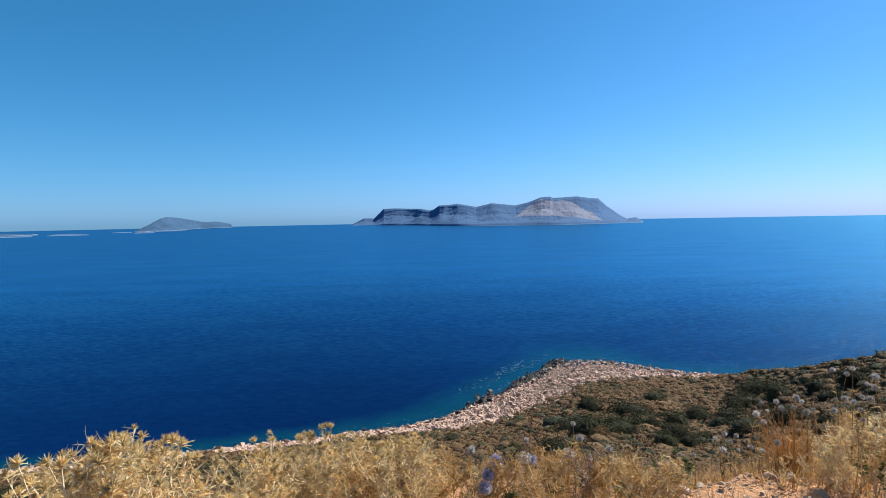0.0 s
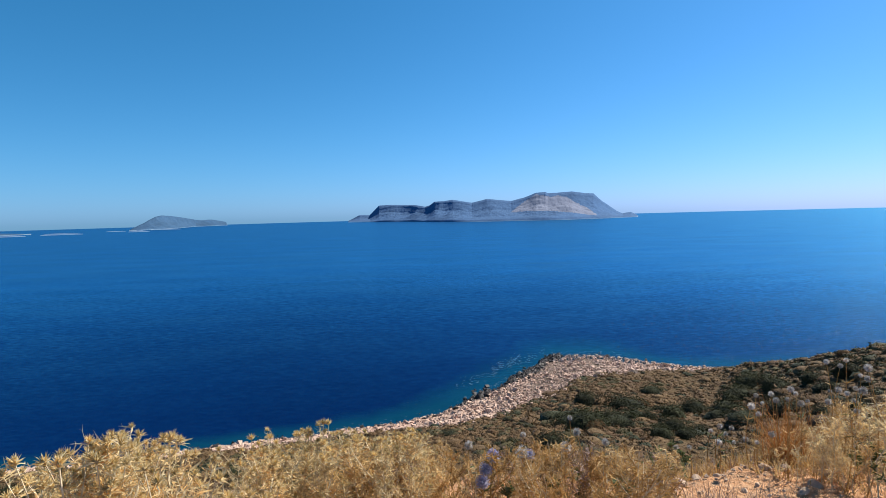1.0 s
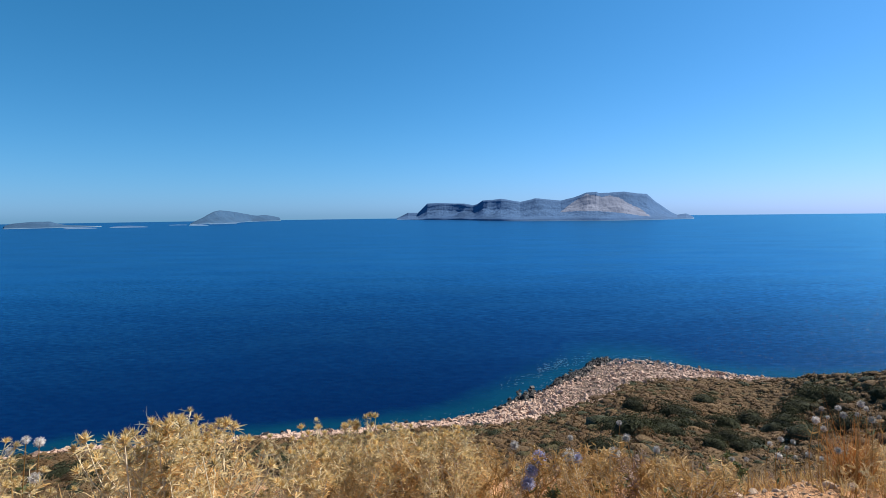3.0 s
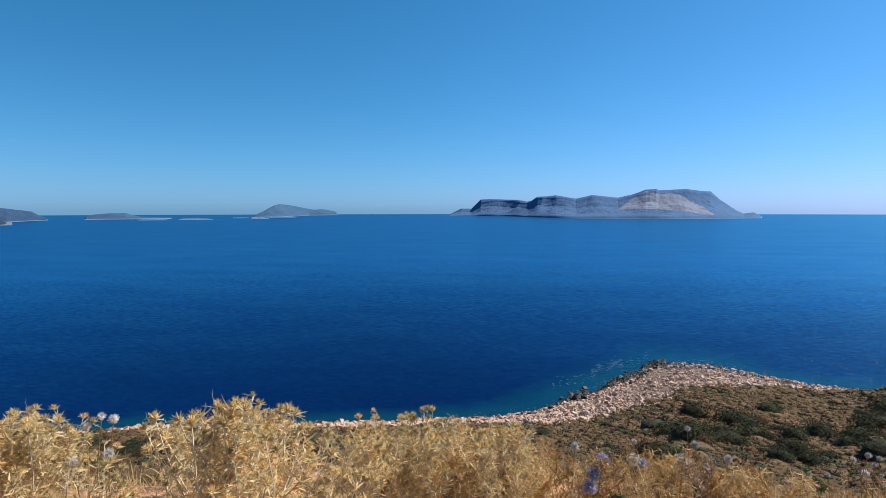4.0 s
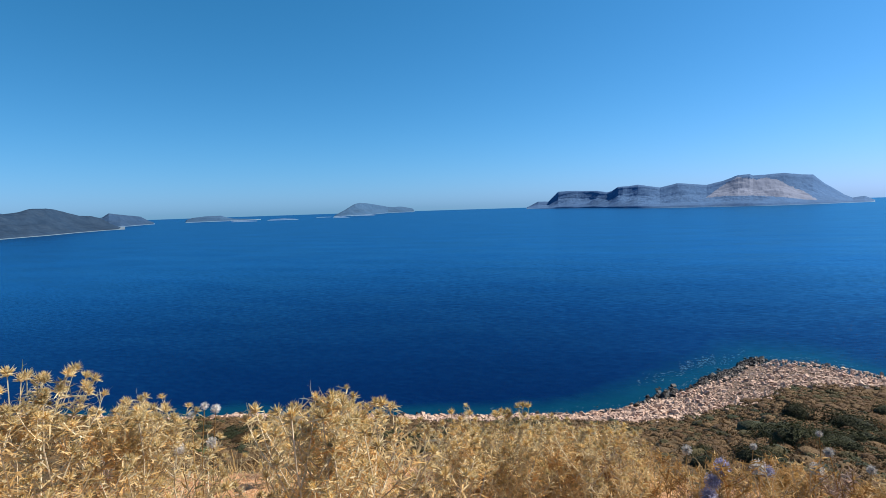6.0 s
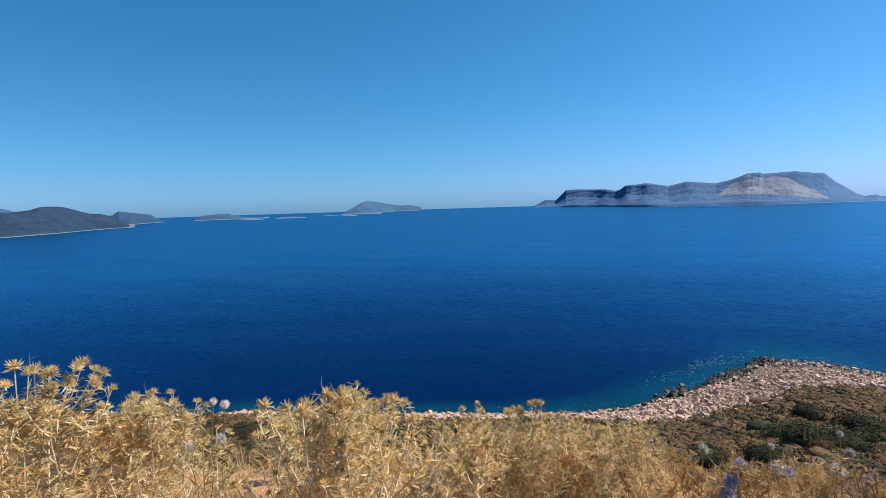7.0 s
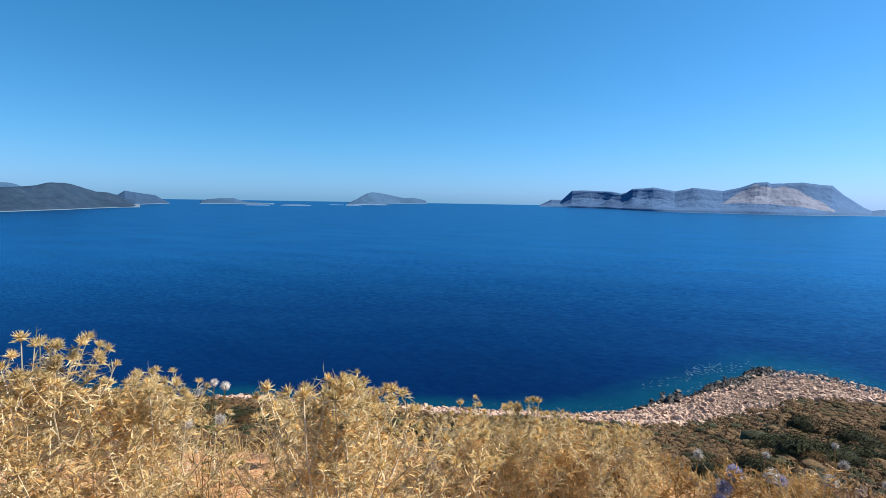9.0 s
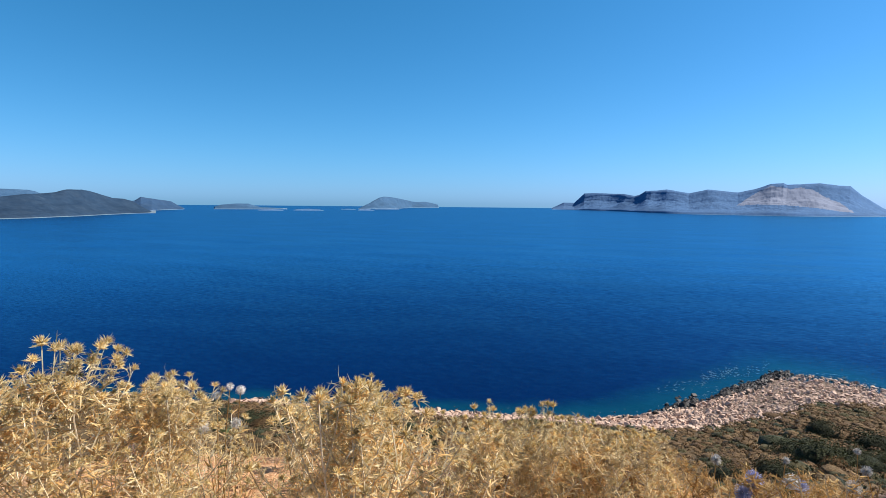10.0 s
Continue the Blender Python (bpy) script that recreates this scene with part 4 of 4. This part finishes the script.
# dry growth by the path, denser to the right; heights fitted to the camera's view
for i in range(46):
    az = 30.5 + 12.5 * math.sqrt(rng.random())
    r = rng.uniform(3.35, 3.7)
    top = EYE - r * math.tan(radians(rng.uniform(16.5, 21.5) if az > 35 else rng.uniform(20.6, 23.0))) - ground_z(*at(az, r))
    if top > 0.08:
        put(HERB[(5, 6, 5, 6, 4)[i % 5]], az, r, rng.uniform(0, 6.3), top / 0.45, "low ochre dry herb with curled leaves", "dry herb", "dry herbs")
# thick bushes
for a0, a1, r0, r1, el, count in ((-62, -56, 1.8, 2.3, -14.8, 3), (-51.5, -47, 2.0, 2.3, -16.4, 4), (-35, -29.5, 1.5, 1.9, -18.8, 5), (-27, -20, 2.2, 2.8, -24.6, 5), (-20, -12, 2.0, 2.6, -21.8, 8), (-12, -1, 2.0, 2.6, -22.0, 9)):
    for i in range(count):
        az, r = rng.uniform(a0, a1), rng.uniform(r0, r1)
        top = EYE + r * math.tan(radians(el - abs(rng.normal()) * 1.2)) - ground_z(*at(az, r))
        put(MASS[int(rng.integers(7))], az, r, rng.uniform(0, 6.3), top / 0.8, "bushy straw-coloured dry thistle", "thistle", "dry thistles")
scrap(FINE + MASS + HERB + LEAN)

# green spiny thistles beside the path
SPINY = [thistle("green_thistle", 290 + i, 0.6, 5, 1, 0.065, False, [M_OCHRE, M_GREEN], 0.0, False, 0.35, 3.6) for i in range(2)]
for az, r, h in ((38.3, 3.6, 0.24), (39.6, 3.5, 0.26), (18.6, 2.5, 0.30), (6.6, 2.25, 0.32), (11.5, 2.4, 0.28), (41.0, 3.4, 0.3), (22.0, 3.1, 0.22), (23.2, 3.2, 0.26), (24.6, 3.4, 0.2), (14.5, 2.6, 0.26)):
    put(SPINY[int(rng.integers(2))], az, r, rng.uniform(0, 6.3), h / 0.6, "green spiny-leaved thistle among dry herbs", "thistle", "green thistles")
scrap(SPINY)

FADED, FLOWER = "globe thistle with a faded silvery head", "globe thistle with a violet-blue flower head"
for k, (az, r, el, size, blue) in enumerate(((5.2, 2.2, -24.6, 0.029, 1), (4.4, 2.15, -25.8, 0.028, 1), (4.0, 2.1, -27.0, 0.028, 1), (8.3, 2.3, -24.2, 0.028, 0), (9.1, 2.35, -24.4, 0.024, 1), (13.0, 2.5, -23.5, 0.025, 0),
                                             (14.1, 2.7, -22.1, 0.020, 0), (13.4, 2.7, -20.8, 0.013, 0), (2.6, 2.4, -23.6, 0.020, 0), (8.5, 2.7, -22.6, 0.015, 0), (17.0, 2.7, -22.8, 0.018, 0), (-43.2, 2.23, -18.1, 0.014, 0),
                                             (-42.3, 2.23, -18.5, 0.017, 0), (-44.3, 2.23, -18.7, 0.014, 0), (-42.8, 2.1, -21.2, 0.018, 0), (-45.6, 2.1, -21.2, 0.022, 0), (-61.0, 2.3, -14.5, 0.02, 0))):
    globe_thistle(az, r, EYE + r * math.tan(radians(el)) + size - ground_z(*at(az, r)), size, blue, FLOWER if blue else FADED, 400 + k)
for k, (az, el) in enumerate(((36.0, -13.5), (37.0, -13.7), (37.4, -13.2), (38.9, -13.6), (38.4, -14.3), (38.9, -14.5), (38.1, -15.4), (38.6, -15.5), (36.3, -15.9), (36.9, -15.7), (37.5, -15.9), (36.2, -16.8), (38.0, -16.4),
                              (38.2, -17.2), (33.4, -16.2), (33.8, -16.5), (31.9, -16.8), (30.7, -17.1), (30.3, -18.1), (31.2, -17.7), (32.3, -17.3), (33.2, -17.1), (34.2, -17.3), (34.7, -17.0), (30.9, -18.7), (27.7, -20.2),
                              (26.9, -20.7), (28.7, -20.2), (28.2, -20.8), (27.6, -21.6), (28.9, -21.4), (29.9, -21.0), (30.8, -21.1), (32.0, -20.2), (32.8, -20.0), (23.8, -22.6), (25.0, -22.4))):
    r = 3.9 + 0.5 * math.sin(k * 1.7)
    size = 0.0165 + 0.004 * math.sin(k * 2.9)
    globe_thistle(az, r, EYE + r * math.tan(radians(el)) + size - ground_z(*at(az, r)), size, 0, FADED, 500 + k)


def grass(name, label, count, region, mat, tall, seed, width=0.0016, lean=0.9, tuft=8, free=False):
    """Dry blades in tufts; region gives an azimuth and a distance for each tuft."""
    rng = np.random.default_rng(seed)
    b = Build()
    for i in range(count):
        az, r = region(rng)
        x, y = at(az, r)
        z = ground_z(x, y) - 0.01
        h = min(tall * rng.lognormal(0, 0.35), room(az, r) * rng.uniform(0.5, 1.0))
        if free:
            h = tall * rng.uniform(0.6, 1.0)
        if h < 0.03:
            continue
        for k in range(tuft):
            a = rng.uniform(0, 6.3)
            d = np.array([math.cos(a) * lean * rng.random(), math.sin(a) * lean * rng.random(), 1])
            p = np.array([x, y, z]) + np.array([math.cos(a), math.sin(a), 0]) * rng.random() * 0.06
            pts, _ = arc(p, d, h * rng.uniform(0.5, 1.1), rng.normal(-1.0, 0.9), 3)
            a += rng.normal() * 0.8
            s = np.array([-math.sin(a), math.cos(a), 0]) * width
            v = np.concatenate([np.stack([q - s * t, q + s * t]) for q, t in zip(pts, (1, 0.9, 0.6, 0.1))])
            b.add(v, [(0, 1, 3, 2), (2, 3, 5, 4), (4, 5, 7, 6)])
    return tagged(new(name, b.mesh(name, [mat])), label, "grass", kind="stuff")


grass("dry_grass", "straw-coloured dry grass between the thistles", 520, lambda g: (g.uniform(-68, -4), g.uniform(2.3, 3.5)), M_GRASS, 0.12, 51, 0.0030)
grass("dry_grass", "tawny dry grass on the edge of the bank", 200, lambda g: (g.uniform(-10, 24), g.uniform(2.2, 3.4)), M_TAN, 0.12, 56, 0.0024)
grass("dry_grass", "tan dry grass along the edge of the path", 480, lambda g: (g.uniform(20, 46), g.uniform(3.4, 4.8)), M_TAN, 0.14, 52, 0.0024)
grass("dry_grass", "tangled orange-straw dry growth under the thistles", 70, lambda g: (g.choice([g.uniform(-36, -24), g.uniform(-20, 0)]), g.uniform(2.0, 2.8)), M_GRASS, 0.26, 55, 0.0026, 1.3, 9)
grass("rusty_grass", "tuft of rust-orange dry grass", 24, lambda g: (g.normal(32.9, 0.5), g.uniform(3.7, 3.95)), M_RUST, 0.55, 53, 0.0013, 0.45, 18, True)
grass("withered_herbs", "withered purple-brown herbs among the grass", 200, lambda g: (g.choice([-20.0, -22.0, -50.0, 27.0, 31.0]) + g.normal() * 1.6, g.uniform(2.6, 3.0) + (1.1 if g.random() < 0.5 else 0)), M_PURPLE, 0.20, 54, 0.0014, 1.0, 14)

# stones lying on the path
STONES = []
for i in range(6):
    b = Build()
    b.add(*lump(np.random.default_rng(70 + i), 2, (1, 0.8, 0.55), 0.2))
    STONES.append(b.mesh("stone", [M_STONE]))
spots = [(-53.0, 2.75, 0.05), (-56, 2.7, 0.03), (-52, 2.9, 0.03), (-49, 2.8, 0.028), (-30, 2.6, 0.04), (24.2, 3.15, 0.05), (25.6, 3.3, 0.045), (27.5, 3.35, 0.03), (31.5, 3.5, 0.04), (33, 3.55, 0.05), (36, 3.6, 0.04), (34.5, 3.3, 0.045)]
for i in range(280):
    spots.append((rng.choice([rng.uniform(21, 41), rng.uniform(-64, -20)], p=[0.75, 0.25]), rng.uniform(2.6, 3.6), rng.lognormal(-4.75, 0.5)))
for az, r, s in spots:
    x, y = at(az, r)
    ob = new("stone", STONES[int(rng.integers(6))])
    ob.matrix_basis = Matrix.LocRotScale((x, y, ground_z(x, y) + s * 0.12), Euler((rng.normal() * 0.2, rng.normal() * 0.2, rng.uniform(0, 6.3))).to_quaternion(), (s,) * 3)
    tagged(ob, "pale limestone fragment lying on reddish dirt", "stone", "stones on the path")
